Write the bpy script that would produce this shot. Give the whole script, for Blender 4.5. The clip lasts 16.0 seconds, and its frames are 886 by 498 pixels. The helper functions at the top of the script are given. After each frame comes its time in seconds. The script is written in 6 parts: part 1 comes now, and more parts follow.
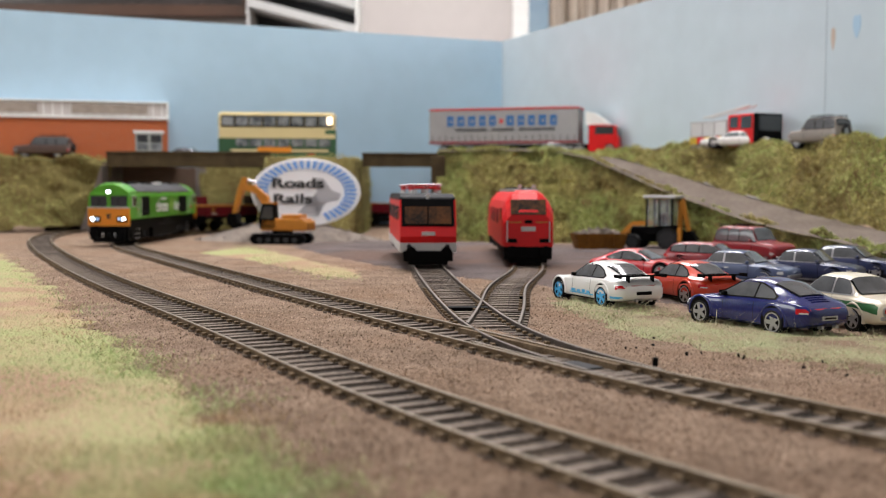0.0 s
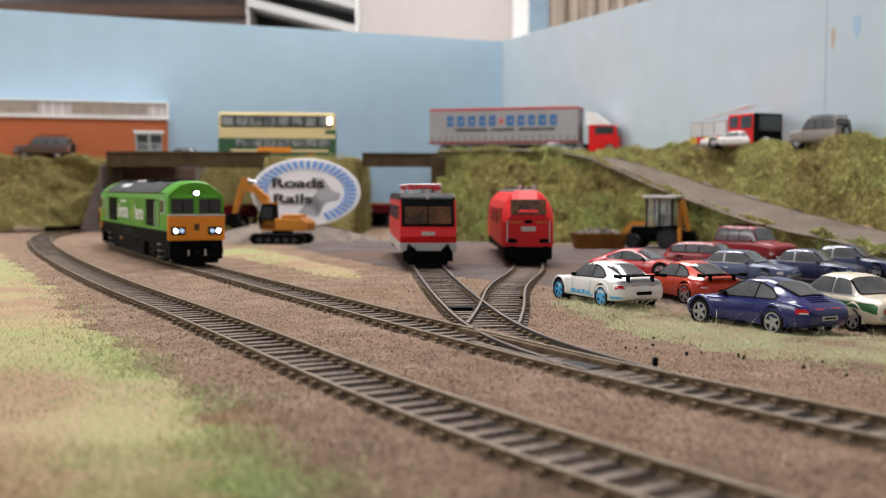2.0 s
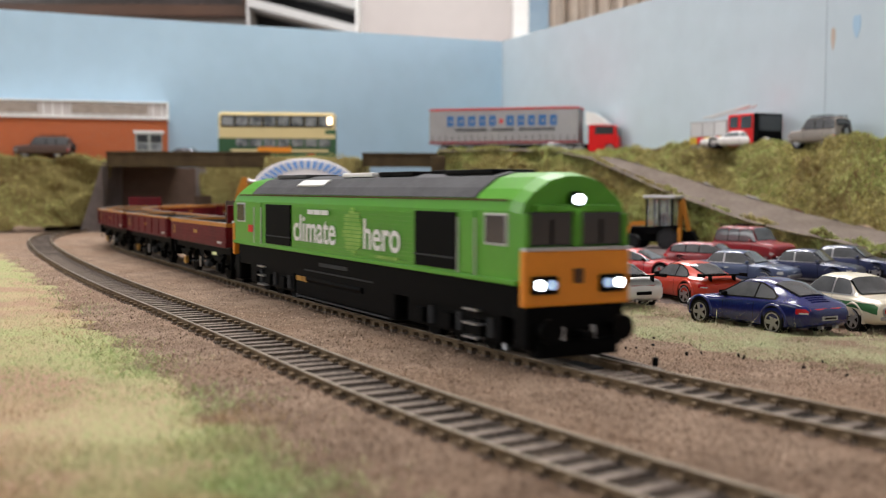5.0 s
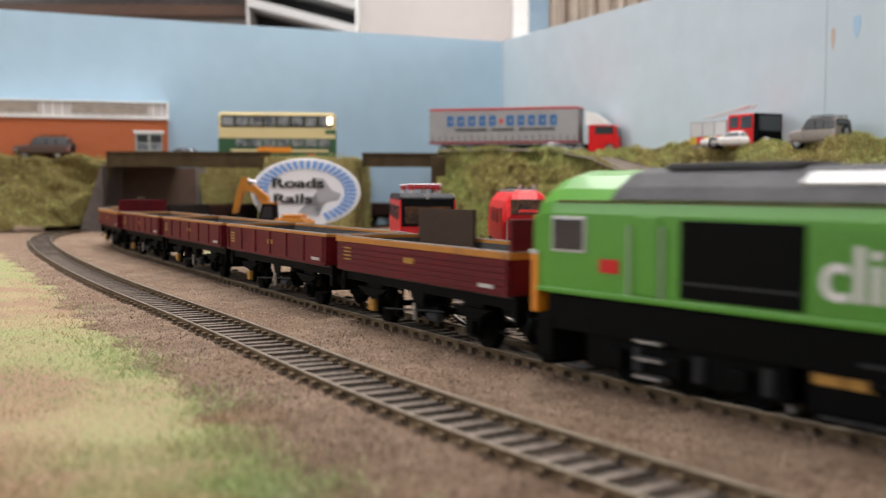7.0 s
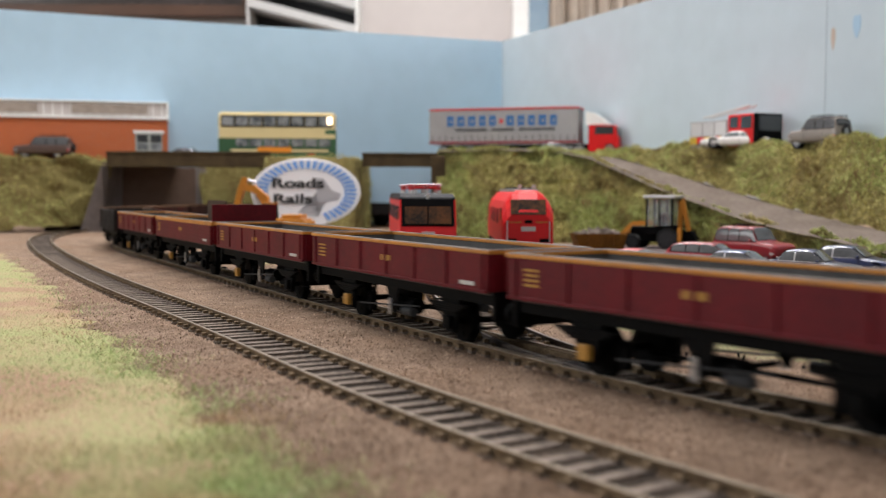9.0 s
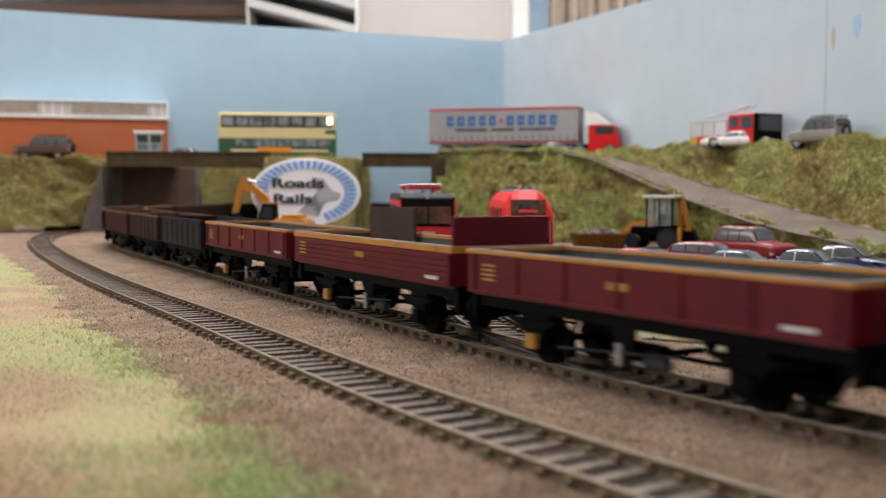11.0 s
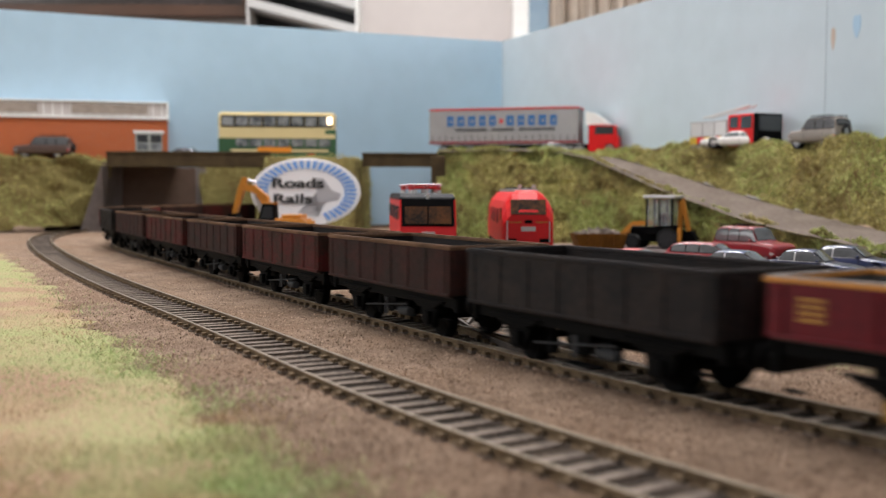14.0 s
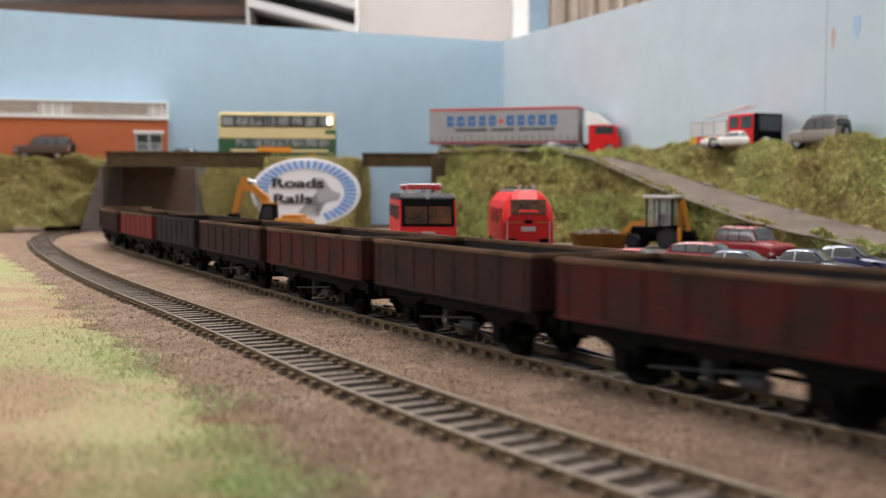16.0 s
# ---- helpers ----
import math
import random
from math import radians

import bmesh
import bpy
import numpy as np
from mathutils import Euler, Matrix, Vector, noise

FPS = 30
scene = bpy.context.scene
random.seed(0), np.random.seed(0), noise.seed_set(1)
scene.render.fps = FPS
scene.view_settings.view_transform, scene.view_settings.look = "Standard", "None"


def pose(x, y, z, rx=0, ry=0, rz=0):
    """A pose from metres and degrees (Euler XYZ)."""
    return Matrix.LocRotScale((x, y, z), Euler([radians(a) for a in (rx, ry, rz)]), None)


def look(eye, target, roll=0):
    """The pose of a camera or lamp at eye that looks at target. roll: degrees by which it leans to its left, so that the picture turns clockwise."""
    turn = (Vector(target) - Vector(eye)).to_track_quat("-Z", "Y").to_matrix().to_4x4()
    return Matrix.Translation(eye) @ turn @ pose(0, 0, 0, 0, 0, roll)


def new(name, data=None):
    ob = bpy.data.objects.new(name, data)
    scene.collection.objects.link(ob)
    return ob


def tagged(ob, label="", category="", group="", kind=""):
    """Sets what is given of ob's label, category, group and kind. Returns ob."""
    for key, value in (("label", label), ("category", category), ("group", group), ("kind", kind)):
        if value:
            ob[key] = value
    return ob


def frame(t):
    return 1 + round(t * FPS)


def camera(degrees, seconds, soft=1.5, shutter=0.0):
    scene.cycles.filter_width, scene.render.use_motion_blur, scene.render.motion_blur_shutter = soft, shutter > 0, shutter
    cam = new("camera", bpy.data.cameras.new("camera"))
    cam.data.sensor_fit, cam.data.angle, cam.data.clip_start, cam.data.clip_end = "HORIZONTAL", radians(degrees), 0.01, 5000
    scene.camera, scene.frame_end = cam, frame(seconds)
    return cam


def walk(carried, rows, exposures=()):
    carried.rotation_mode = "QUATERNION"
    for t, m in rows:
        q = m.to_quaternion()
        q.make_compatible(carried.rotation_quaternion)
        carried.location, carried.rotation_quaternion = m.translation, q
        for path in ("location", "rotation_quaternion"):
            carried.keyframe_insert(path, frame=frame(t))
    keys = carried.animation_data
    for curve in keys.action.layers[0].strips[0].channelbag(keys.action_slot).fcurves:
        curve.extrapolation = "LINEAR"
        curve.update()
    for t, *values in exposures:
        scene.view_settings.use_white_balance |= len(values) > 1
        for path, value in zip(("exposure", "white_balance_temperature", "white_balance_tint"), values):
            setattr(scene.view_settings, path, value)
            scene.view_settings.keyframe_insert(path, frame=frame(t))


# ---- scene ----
MM = 0.001
# camera: a still camera just above the edge of the layout
cam = camera(45.82, 16.0, soft=1.1, shutter=0.65)
EYE = pose(0, 0, 0.0456, 90 - 3.192, 0, 0) @ pose(0, 0, 0, 0, 0, 0.261)
walk(cam, [(0.0, EYE), (16.0, EYE)])
cam.data.dof.use_dof = True
cam.data.dof.focus_distance = 0.40
cam.data.dof.aperture_fstop = 18.5
scene.view_settings.exposure = -0.06

# light: sky, an east window lamp, and unseen lamps added as fill
world = bpy.data.worlds.new("world")
scene.world = world
world.use_nodes = True
wn = world.node_tree
sky = wn.nodes.new("ShaderNodeTexSky")
sky.sky_type = "NISHITA"
sky.sun_disc = False
sky.sun_elevation, sky.sun_rotation = radians(40), radians(60)
wn.nodes["Background"].inputs[1].default_value = 0.1
wn.links.new(sky.outputs[0], wn.nodes["Background"].inputs[0])


def area_lamp(eye, target, w, h, power, colour):
    lamp = bpy.data.lights.new("offscreen_light", "AREA")
    lamp.shape, lamp.size, lamp.size_y, lamp.energy, lamp.color = "RECTANGLE", w, h, power, colour
    ob = new("offscreen_light", lamp)
    ob.matrix_world = look(eye, target)
    return ob


area_lamp((3.05, 1.2, 1.0), (0, 1.1, 0.5), 2.1, 1.15, 47, (1.0, 0.98, 0.97))
# unseen left fill, added to brighten the right board
area_lamp((-3.05, 0.3, 1.0), (0, 1.1, 0.4), 2.1, 1.15, 40, (1.0, 0.98, 0.97))
# unseen weak front fill, added behind the camera
area_lamp((0.2, -2.55, 1.05), (0.2, 1.0, 0.5), 2.1, 1.1, 9, (1.0, 0.98, 0.97))
# two ceiling fixtures over the layout
for fx, fy in ((-0.15, 0.75), (0.1, 2.15)):
    area_lamp((fx, fy, 1.655), (fx, fy, 0), 1.2, 0.5, 37, (1.0, 0.97, 0.98))


# ---- materials ----
def mat(name, colour, rough=0.5, metal=0.0, var=0.0, scale=60.0, bump=0.0, bscale=400.0, colour2=None, coat=0.0, emit=0.0, spread=(0.4, 0.6), isle=0.0, fine=9.0, spec=None, colour3=None, scale3=12.0, spread3=(0.45, 0.6)):
    """A procedural surface: base colour mixed with a second one by two scales of noise, with fine relief."""
    m = bpy.data.materials.new(name)
    m.use_nodes = True
    nt = m.node_tree
    b = nt.nodes["Principled BSDF"]
    c = (*colour, 1)
    b.inputs["Base Color"].default_value = c
    b.inputs["Roughness"].default_value, b.inputs["Metallic"].default_value = rough, metal
    b.inputs["Coat Weight"].default_value = coat
    if rough >= 0.6:
        b.inputs["Specular IOR Level"].default_value = 0.15
    if spec is not None:
        b.inputs["Specular IOR Level"].default_value = spec
    if emit:
        b.inputs["Emission Color"].default_value, b.inputs["Emission Strength"].default_value = c, emit
    tc = nt.nodes.new("ShaderNodeTexCoord")
    if var or colour2:
        c2 = (*(colour2 or tuple(v * (1 - var) for v in colour)), 1)
        n1, n2 = nt.nodes.new("ShaderNodeTexNoise"), nt.nodes.new("ShaderNodeTexNoise")
        n1.inputs["Scale"].default_value, n2.inputs["Scale"].default_value = scale, scale * fine
        n1.inputs["Detail"].default_value, n2.inputs["Detail"].default_value = 6, 3
        mix = nt.nodes.new("ShaderNodeMix")
        mix.inputs[0].default_value = 0.45
        ramp = nt.nodes.new("ShaderNodeValToRGB")
        ramp.color_ramp.elements[0].position, ramp.color_ramp.elements[1].position = spread
        ramp.color_ramp.elements[0].color, ramp.color_ramp.elements[1].color = c, c2
        for n in (n1, n2):
            nt.links.new(tc.outputs["Object"], n.inputs["Vector"])
        nt.links.new(n1.outputs[0], mix.inputs[2])
        nt.links.new(n2.outputs[0], mix.inputs[3])
        nt.links.new(mix.outputs[0], ramp.inputs[0])
        out = ramp.outputs[0]
        if colour3:
            n3, r3, m3 = nt.nodes.new("ShaderNodeTexNoise"), nt.nodes.new("ShaderNodeValToRGB"), nt.nodes.new("ShaderNodeMix")
            n3.inputs["Scale"].default_value, n3.inputs["Detail"].default_value = scale3, 5
            r3.color_ramp.elements[0].position, r3.color_ramp.elements[1].position = spread3
            m3.data_type = "RGBA"
            nt.links.new(tc.outputs["Object"], n3.inputs["Vector"])
            nt.links.new(n3.outputs[0], r3.inputs[0])
            nt.links.new(r3.outputs[0], m3.inputs[0])
            nt.links.new(out, m3.inputs[6])
            m3.inputs[7].default_value = (*colour3, 1)
            out = m3.outputs[2]
        if isle:
            geo = nt.nodes.new("ShaderNodeNewGeometry")
            hsv = nt.nodes.new("ShaderNodeHueSaturation")
            mr = nt.nodes.new("ShaderNodeMapRange")
            mr.inputs[3].default_value, mr.inputs[4].default_value = 1 - isle, 1 + isle
            nt.links.new(geo.outputs["Random Per Island"], mr.inputs[0])
            nt.links.new(mr.outputs[0], hsv.inputs["Value"])
            nt.links.new(out, hsv.inputs["Color"])
            out = hsv.outputs[0]
        nt.links.new(out, b.inputs["Base Color"])
    if bump:
        nb, bp = nt.nodes.new("ShaderNodeTexNoise"), nt.nodes.new("ShaderNodeBump")
        nb.inputs["Scale"].default_value, nb.inputs["Detail"].default_value = bscale, 4
        bp.inputs["Strength"].default_value, bp.inputs["Distance"].default_value = bump, 0.002
        nt.links.new(tc.outputs["Object"], nb.inputs["Vector"])
        nt.links.new(nb.outputs[0], bp.inputs["Height"])
        nt.links.new(bp.outputs[0], b.inputs["Normal"])
    return m


def glass_mat(name, colour, rough=0.05):
    m = mat(name, colour, rough)
    m.node_tree.nodes["Principled BSDF"].inputs["Transmission Weight"].default_value = 0.85
    m.node_tree.nodes["Principled BSDF"].inputs["IOR"].default_value = 1.3
    return m


SKY_BLUE = mat("painted_board", (0.41, 0.57, 0.69), 0.7, var=0.06, scale=4, bump=0.05, bscale=300)
# right board's copy, greyed in colour because it faces away from the window
SKY_GREYED = mat("board_greyed_by_light", (0.52, 0.61, 0.66), 0.7, var=0.06, scale=4, bump=0.05, bscale=300)
GROUND = mat("ballast_earth", (0.43, 0.31, 0.225), 0.95, colour2=(0.21, 0.145, 0.10), scale=70, fine=16, spread=(0.36, 0.62), bump=1.0, bscale=1300, colour3=(0.29, 0.19, 0.125), scale3=14, spread3=(0.47, 0.70))
GRASS_GROUND = mat("grass_mat", (0.40, 0.44, 0.20), 0.95, colour2=(0.50, 0.37, 0.23), scale=16, fine=40, spread=(0.42, 0.58), bump=1.0, bscale=900, colour3=(0.44, 0.30, 0.20), scale3=15, spread3=(0.50, 0.60))
YARD = mat("yard_grey", (0.175, 0.145, 0.14), 0.95, colour2=(0.10, 0.08, 0.077), scale=30, fine=25, bump=0.8, bscale=1100, colour3=(0.16, 0.11, 0.09), scale3=9)
BORDER_GROUND = mat("border_mat", (0.33, 0.35, 0.19), 0.95, colour2=(0.34, 0.26, 0.17), scale=30, fine=25, spread=(0.44, 0.60), bump=1.0, bscale=900, colour3=(0.24, 0.165, 0.115), scale3=22, spread3=(0.52, 0.64))
GRAVEL = mat("grey_gravel", (0.30, 0.25, 0.21), 0.95, colour2=(0.2, 0.17, 0.15), scale=80, bump=0.9, bscale=700)
# colour2 paints the dark brown shade around the scrub's lumps
SCRUB = mat("scrub", (0.22, 0.19, 0.07), 0.95, colour2=(0.12, 0.08, 0.03), scale=24, fine=12, spread=(0.42, 0.66), bump=1.0, bscale=350)
ROAD_GREY = mat("road_grey", (0.19, 0.155, 0.128), 0.9, colour2=(0.12, 0.095, 0.075), scale=30, bump=0.5)
# bed colour is darkened to paint the shadow gaps between sleepers
SHADED_BED = mat("shaded_track_bed", (0.035, 0.028, 0.023), 0.95, colour2=(0.11, 0.083, 0.062), scale=60, fine=20, spread=(0.45, 0.68), bump=1.0, bscale=1100)
RAIL_SIDE = mat("rusty_rail", (0.19, 0.135, 0.08), 0.8, colour2=(0.09, 0.06, 0.035), scale=160)
RAIL_TOP = mat("rail_head", (0.30, 0.25, 0.19), 0.42, metal=0.75, var=0.3, scale=150)
YARD_RAIL = mat("dull_rail", (0.10, 0.082, 0.07), 0.85, var=0.4, scale=150)
YARD_HEAD = mat("dull_rail_head", (0.20, 0.17, 0.145), 0.55, metal=0.4, var=0.3, scale=150)
SLEEPER = mat("weathered_sleeper", (0.10, 0.08, 0.066), 0.85, colour2=(0.22, 0.18, 0.148), scale=90, bump=0.5, isle=0.3)
DARK = mat("black_plastic", (0.003, 0.003, 0.0032), 0.6, var=0.3, scale=200, spec=0.06)
TYRE = mat("tyre_rubber", (0.02, 0.02, 0.02), 0.7)
STEEL = mat("grey_metal", (0.5, 0.5, 0.51), 0.3, metal=0.7, var=0.2)
GLASS_DARK = mat("dark_glass", (0.04, 0.043, 0.047), 0.06, coat=0.5)
GLASS_CLEAR = glass_mat("clear_glass", (0.75, 0.8, 0.82))
WHITE = mat("white_paint", (0.8, 0.8, 0.78), 0.4, var=0.05)
WAGON_EDGE = mat("wagon_top_edge", (0.30, 0.27, 0.25), 0.6, var=0.3, scale=90)
TUNNEL_BROWN = mat("tunnel_brown", (0.15, 0.10, 0.075), 0.8, var=0.2, scale=12)
GREEN = mat("green_paint", (0.085, 0.33, 0.018), 0.38, var=0.08, scale=40, coat=0.1)
ROOF_GREY = mat("grey_roof", (0.085, 0.085, 0.09), 0.6, var=0.3, scale=60)
ORANGE = mat("orange_paint", (0.85, 0.29, 0.015), 0.4, var=0.06, coat=0.2)
LAMP_LIT = mat("lit_lamp", (0.85, 0.93, 1.0), 0.3, emit=11)
LAMP_DIM = mat("dim_lamp", (0.45, 0.62, 0.9), 0.3, emit=0.7)
PALE_GREEN = mat("pale_green", (0.30, 0.48, 0.10), 0.4, colour2=(0.13, 0.33, 0.03), scale=200)
MAROON = mat("maroon_paint", (0.135, 0.006, 0.012), 0.5, colour2=(0.09, 0.005, 0.010), scale=50, spec=0.2)
MAROON_WORN = mat("worn_maroon", (0.075, 0.012, 0.012), 0.7, colour2=(0.032, 0.017, 0.013), scale=70, bump=0.2, spread=(0.42, 0.58))
BROWN_WORN = mat("worn_brown", (0.046, 0.017, 0.015), 0.75, colour2=(0.022, 0.016, 0.014), scale=60, bump=0.2)
BLACK_WORN = mat("worn_black", (0.013, 0.012, 0.013), 0.7, colour2=(0.026, 0.02, 0.018), scale=60, bump=0.2)
RED_BRIGHT = mat("bright_red_wagon", (0.16, 0.012, 0.014), 0.55, var=0.25, spec=0.2)
BROWN_BOARD = mat("brown_card", (0.075, 0.05, 0.036), 0.8, var=0.15, scale=50)
RIM_YELLOW = mat("yellow_rim", (0.50, 0.20, 0.02), 0.5, colour2=(0.26, 0.11, 0.03), scale=60, spread=(0.5, 0.7))
INSIDE_GREY = mat("wagon_inside", (0.10, 0.098, 0.096), 0.8, var=0.3)
RUST_RIM = mat("rust_rim", (0.15, 0.085, 0.05), 0.8, var=0.5)
YELLOW_MARK = mat("yellow_marking", (0.50, 0.25, 0.03), 0.5, var=0.4, scale=400)
RED_LOCO = mat("red_paint", (0.66, 0.011, 0.013), 0.42, var=0.1, spec=0.3)
DARK_RED = mat("car_dark_red", (0.25, 0.012, 0.02), 0.3, coat=0.5)
LIGHT_GREY = mat("light_grey_paint", (0.55, 0.55, 0.54), 0.45, var=0.05)
DARK_GREY = mat("dark_grey_paint", (0.045, 0.047, 0.05), 0.68, var=0.2)
BRIDGE_BROWN = mat("bridge_beam", (0.085, 0.06, 0.03), 0.85, colour2=(0.05, 0.035, 0.02), scale=60)
WING_GREY = mat("wing_wall", (0.26, 0.23, 0.22), 0.85, var=0.25, scale=30)
SIGN_WHITE = mat("sign_white", (0.82, 0.82, 0.84), 0.4)
SIGN_BLUE = mat("sign_blue", (0.16, 0.36, 0.75), 0.5)
SIGN_BLACK = mat("sign_black", (0.02, 0.02, 0.02), 0.5)
CAT_YELLOW = mat("digger_yellow", (0.55, 0.21, 0.015), 0.5, var=0.2)
CREAM = mat("cream_paint", (0.70, 0.58, 0.30), 0.4)
BUS_GREEN = mat("bus_green", (0.03, 0.10, 0.04), 0.4)


# ---- mesh helpers ----
def fill(bm, sharp=True):
    me = bpy.data.meshes.new("mesh")
    bmesh.ops.recalc_face_normals(bm, faces=bm.faces)
    bm.to_mesh(me)
    bm.free()
    if not sharp:
        me.shade_smooth()
    return me


def part(name, bm, material, parent, label="", smooth=False, at=None):
    ob = new(name, fill(bm, not smooth))
    ob.data.materials.append(material)
    ob.parent = parent
    if at is not None:
        ob.matrix_basis = at
    return tagged(ob, label)


def thing(name, label, category, group="", m=None, kind=""):
    ob = new(name)
    ob.empty_display_size = 0.01
    if m is not None:
        ob.matrix_basis = m
    return tagged(ob, label, category, group, kind)


def solid(name, bm, material, label, category, group="", kind="", m=None, smooth=False):
    ob = new(name, fill(bm, not smooth))
    ob.data.materials.append(material)
    if m is not None:
        ob.matrix_basis = m
    return tagged(ob, label, category, group, kind)


def add_box(bm, x0, x1, y0, y1, z0, z1, bevel=0.0, m=None):
    """A box in millimetres, with rounded edges where bevel is given."""
    r = bmesh.ops.create_cube(bm, size=1)
    vs = r["verts"]
    for v in vs:
        v.co = Vector((x0 + (v.co.x + 0.5) * (x1 - x0), y0 + (v.co.y + 0.5) * (y1 - y0), z0 + (v.co.z + 0.5) * (z1 - z0))) * MM
    if bevel:
        es = list({e for v in vs for e in v.link_edges})
        got = bmesh.ops.bevel(bm, geom=es, offset=bevel * MM, segments=2, affect="EDGES", profile=0.6)
        vs = list({v for f in got["faces"] for v in f.verts} | {v for v in vs if v.is_valid})
    if m is not None:
        bmesh.ops.transform(bm, matrix=m, verts=[v for v in vs if v.is_valid])
    return vs


def box(*a, **k):
    bm = bmesh.new()
    add_box(bm, *a, **k)
    return bm


def add_tube(bm, p, q, r, r2=None, n=12):
    p, q = Vector(p) * MM, Vector(q) * MM
    got = bmesh.ops.create_cone(bm, cap_ends=True, segments=n, radius1=r * MM, radius2=(r if r2 is None else r2) * MM, depth=(q - p).length)
    turn = (q - p).to_track_quat("Z", "Y").to_matrix().to_4x4()
    bmesh.ops.transform(bm, matrix=Matrix.Translation((p + q) / 2) @ turn, verts=got["verts"])


def tube(p, q, r, r2=None, n=12):
    bm = bmesh.new()
    add_tube(bm, p, q, r, r2, n)
    return bm


def add_loft(bm, sections, closed=True):
    """Skin over sections of equal point counts (millimetres); ends are capped."""
    rows = [[bm.verts.new(Vector(p) * MM) for p in s] for s in sections]
    n = len(rows[0])
    for a, b in zip(rows, rows[1:]):
        for i in range(n if closed else n - 1):
            j = (i + 1) % n
            bm.faces.new((a[i], a[j], b[j], b[i]))
    if closed:
        bm.faces.new(rows[0])
        bm.faces.new(list(reversed(rows[-1])))


def prism(profile, y0, y1):
    """A side profile (x, z) drawn out from y0 to y1."""
    bm = bmesh.new()
    add_loft(bm, [[(x, y, z) for x, z in profile] for y in (y0, y1)])
    return bm


def quad_panel(corners, u0, u1, v0, v1, off, thick=0.25):
    """A thin pane lying on a four-cornered face: corners bottom-left, bottom-right, top-right, top-left."""
    a, b, c, d = [Vector(p) for p in corners]
    n = (b - a).cross(d - a).normalized()
    pts = []
    for u, v in ((u0, v0), (u1, v0), (u1, v1), (u0, v1)):
        p = (a * (1 - u) + b * u) * (1 - v) + (d * (1 - u) + c * u) * v
        pts.append(p)
    bm = bmesh.new()
    add_loft(bm, [[p + n * (off - thick) for p in pts], [p + n * off for p in pts]])
    return bm


def wheel_bm(r, w, n=20):
    bm = bmesh.new()
    prof = [(r * 0.64, -w / 2), (r * 0.9, -w / 2), (r, -w * 0.3), (r, w * 0.3), (r * 0.9, w / 2), (r * 0.64, w / 2)]
    add_loft(bm, [[(pr * math.cos(a), py, pr * math.sin(a)) for pr, py in prof] for a in [2 * math.pi * i / n for i in range(n + 1)]], closed=False)
    bmesh.ops.remove_doubles(bm, verts=bm.verts, dist=1e-6)
    return bm


# ---- tracks: heading along the line, knots in millimetres ----
def line(x0, y0, knots, heads):
    g = np.arange(knots[0], knots[-1] + 1, 4.0)
    th = np.interp(g, knots, np.radians(heads))
    w = np.hanning(41)
    th = np.convolve(np.pad(th, 20, mode="edge"), w / w.sum(), "valid")
    x = np.r_[0, np.cumsum(np.cos(th[:-1]) * 4)]
    y = np.r_[0, np.cumsum(np.sin(th[:-1]) * 4)]
    i = int(np.argmin(abs(g)))
    return g, x - x[i] + x0, y - y[i] + y0, th


def at_line(ln, s):
    g, x, y, th = ln
    return float(np.interp(s, g, x)), float(np.interp(s, g, y)), float(np.interp(s, g, th))


MAIN = line(-14.62, 373.8,
            [-3500, -1250, -1150, -1000, -900, -800, -700, -600, -500, -400, -300, -200, -100, 0, 100, 200, 300, 2500],
            [-165, -165, -150, -129, -116.7, -104.4, -92.1, -75.9, -63.1, -63.3, -63, -62.5, -62.7, -61.4, -61.1, -53.2, -55.5, -40])
NEAR = line(-88.75, 381.53,
            [-930, -850, -750, -650, -537, -375, -212, -50, 112, 275, 437, 1200],
            [-98, -88, -77, -70, -66.3, -64.5, -62.8, -60.3, -62.8, -54.4, -47, -40])
# the yard: from the turnout back to the two standing engines
YARD_A = line(6.4, 449, [-420, -160, 0, 90, 120, 150, 195], [-86, -86, -84.5, -83, -74, -70, -61])
YARD_B = line(53, 650, [-420, -20, 40, 100, 150, 190, 230, 300], [-90, -91, -99, -102, -97, -92, -96, -97])


def sweep(bm, ln, s0, s1, offset, prof, step=8.0):
    """A rail: profile (side, height) drawn along a line at an offset."""
    secs = []
    for s in np.arange(s0, s1 + 0.1, step):
        x, y, th = at_line(ln, s)
        n = (-math.sin(th), math.cos(th))
        secs.append([(x + n[0] * (offset + a), y + n[1] * (offset + a), b) for a, b in prof])
    add_loft(bm, secs)


RAIL_PROF = [(-1.2, -2.4), (1.2, -2.4), (0.35, -1.8), (0.35, -0.9), (0.6, -0.7), (0.6, -0.12), (-0.6, -0.12), (-0.6, -0.7), (-0.35, -0.9), (-0.35, -1.8)]
HEAD_PROF = [(-0.45, -0.12), (0.45, -0.12), (0.4, 0), (-0.4, 0)]
GAUGE = 8.9


def sleeper_bm():
    bm = bmesh.new()
    add_box(bm, -1.5, 1.5, -11.4, 11.4, -4.0, -1.75, 0.2)
    for y in (-GAUGE, GAUGE):
        for d in (-1.5, 1.5):
            add_box(bm, -0.95, 0.95, y + d - 0.75, y + d + 0.75, -1.9, -0.8, 0.2)
    for f in bm.faces:
        f.material_index = 1 if f.calc_center_median().z > -1.72 * MM else 0
    return bm


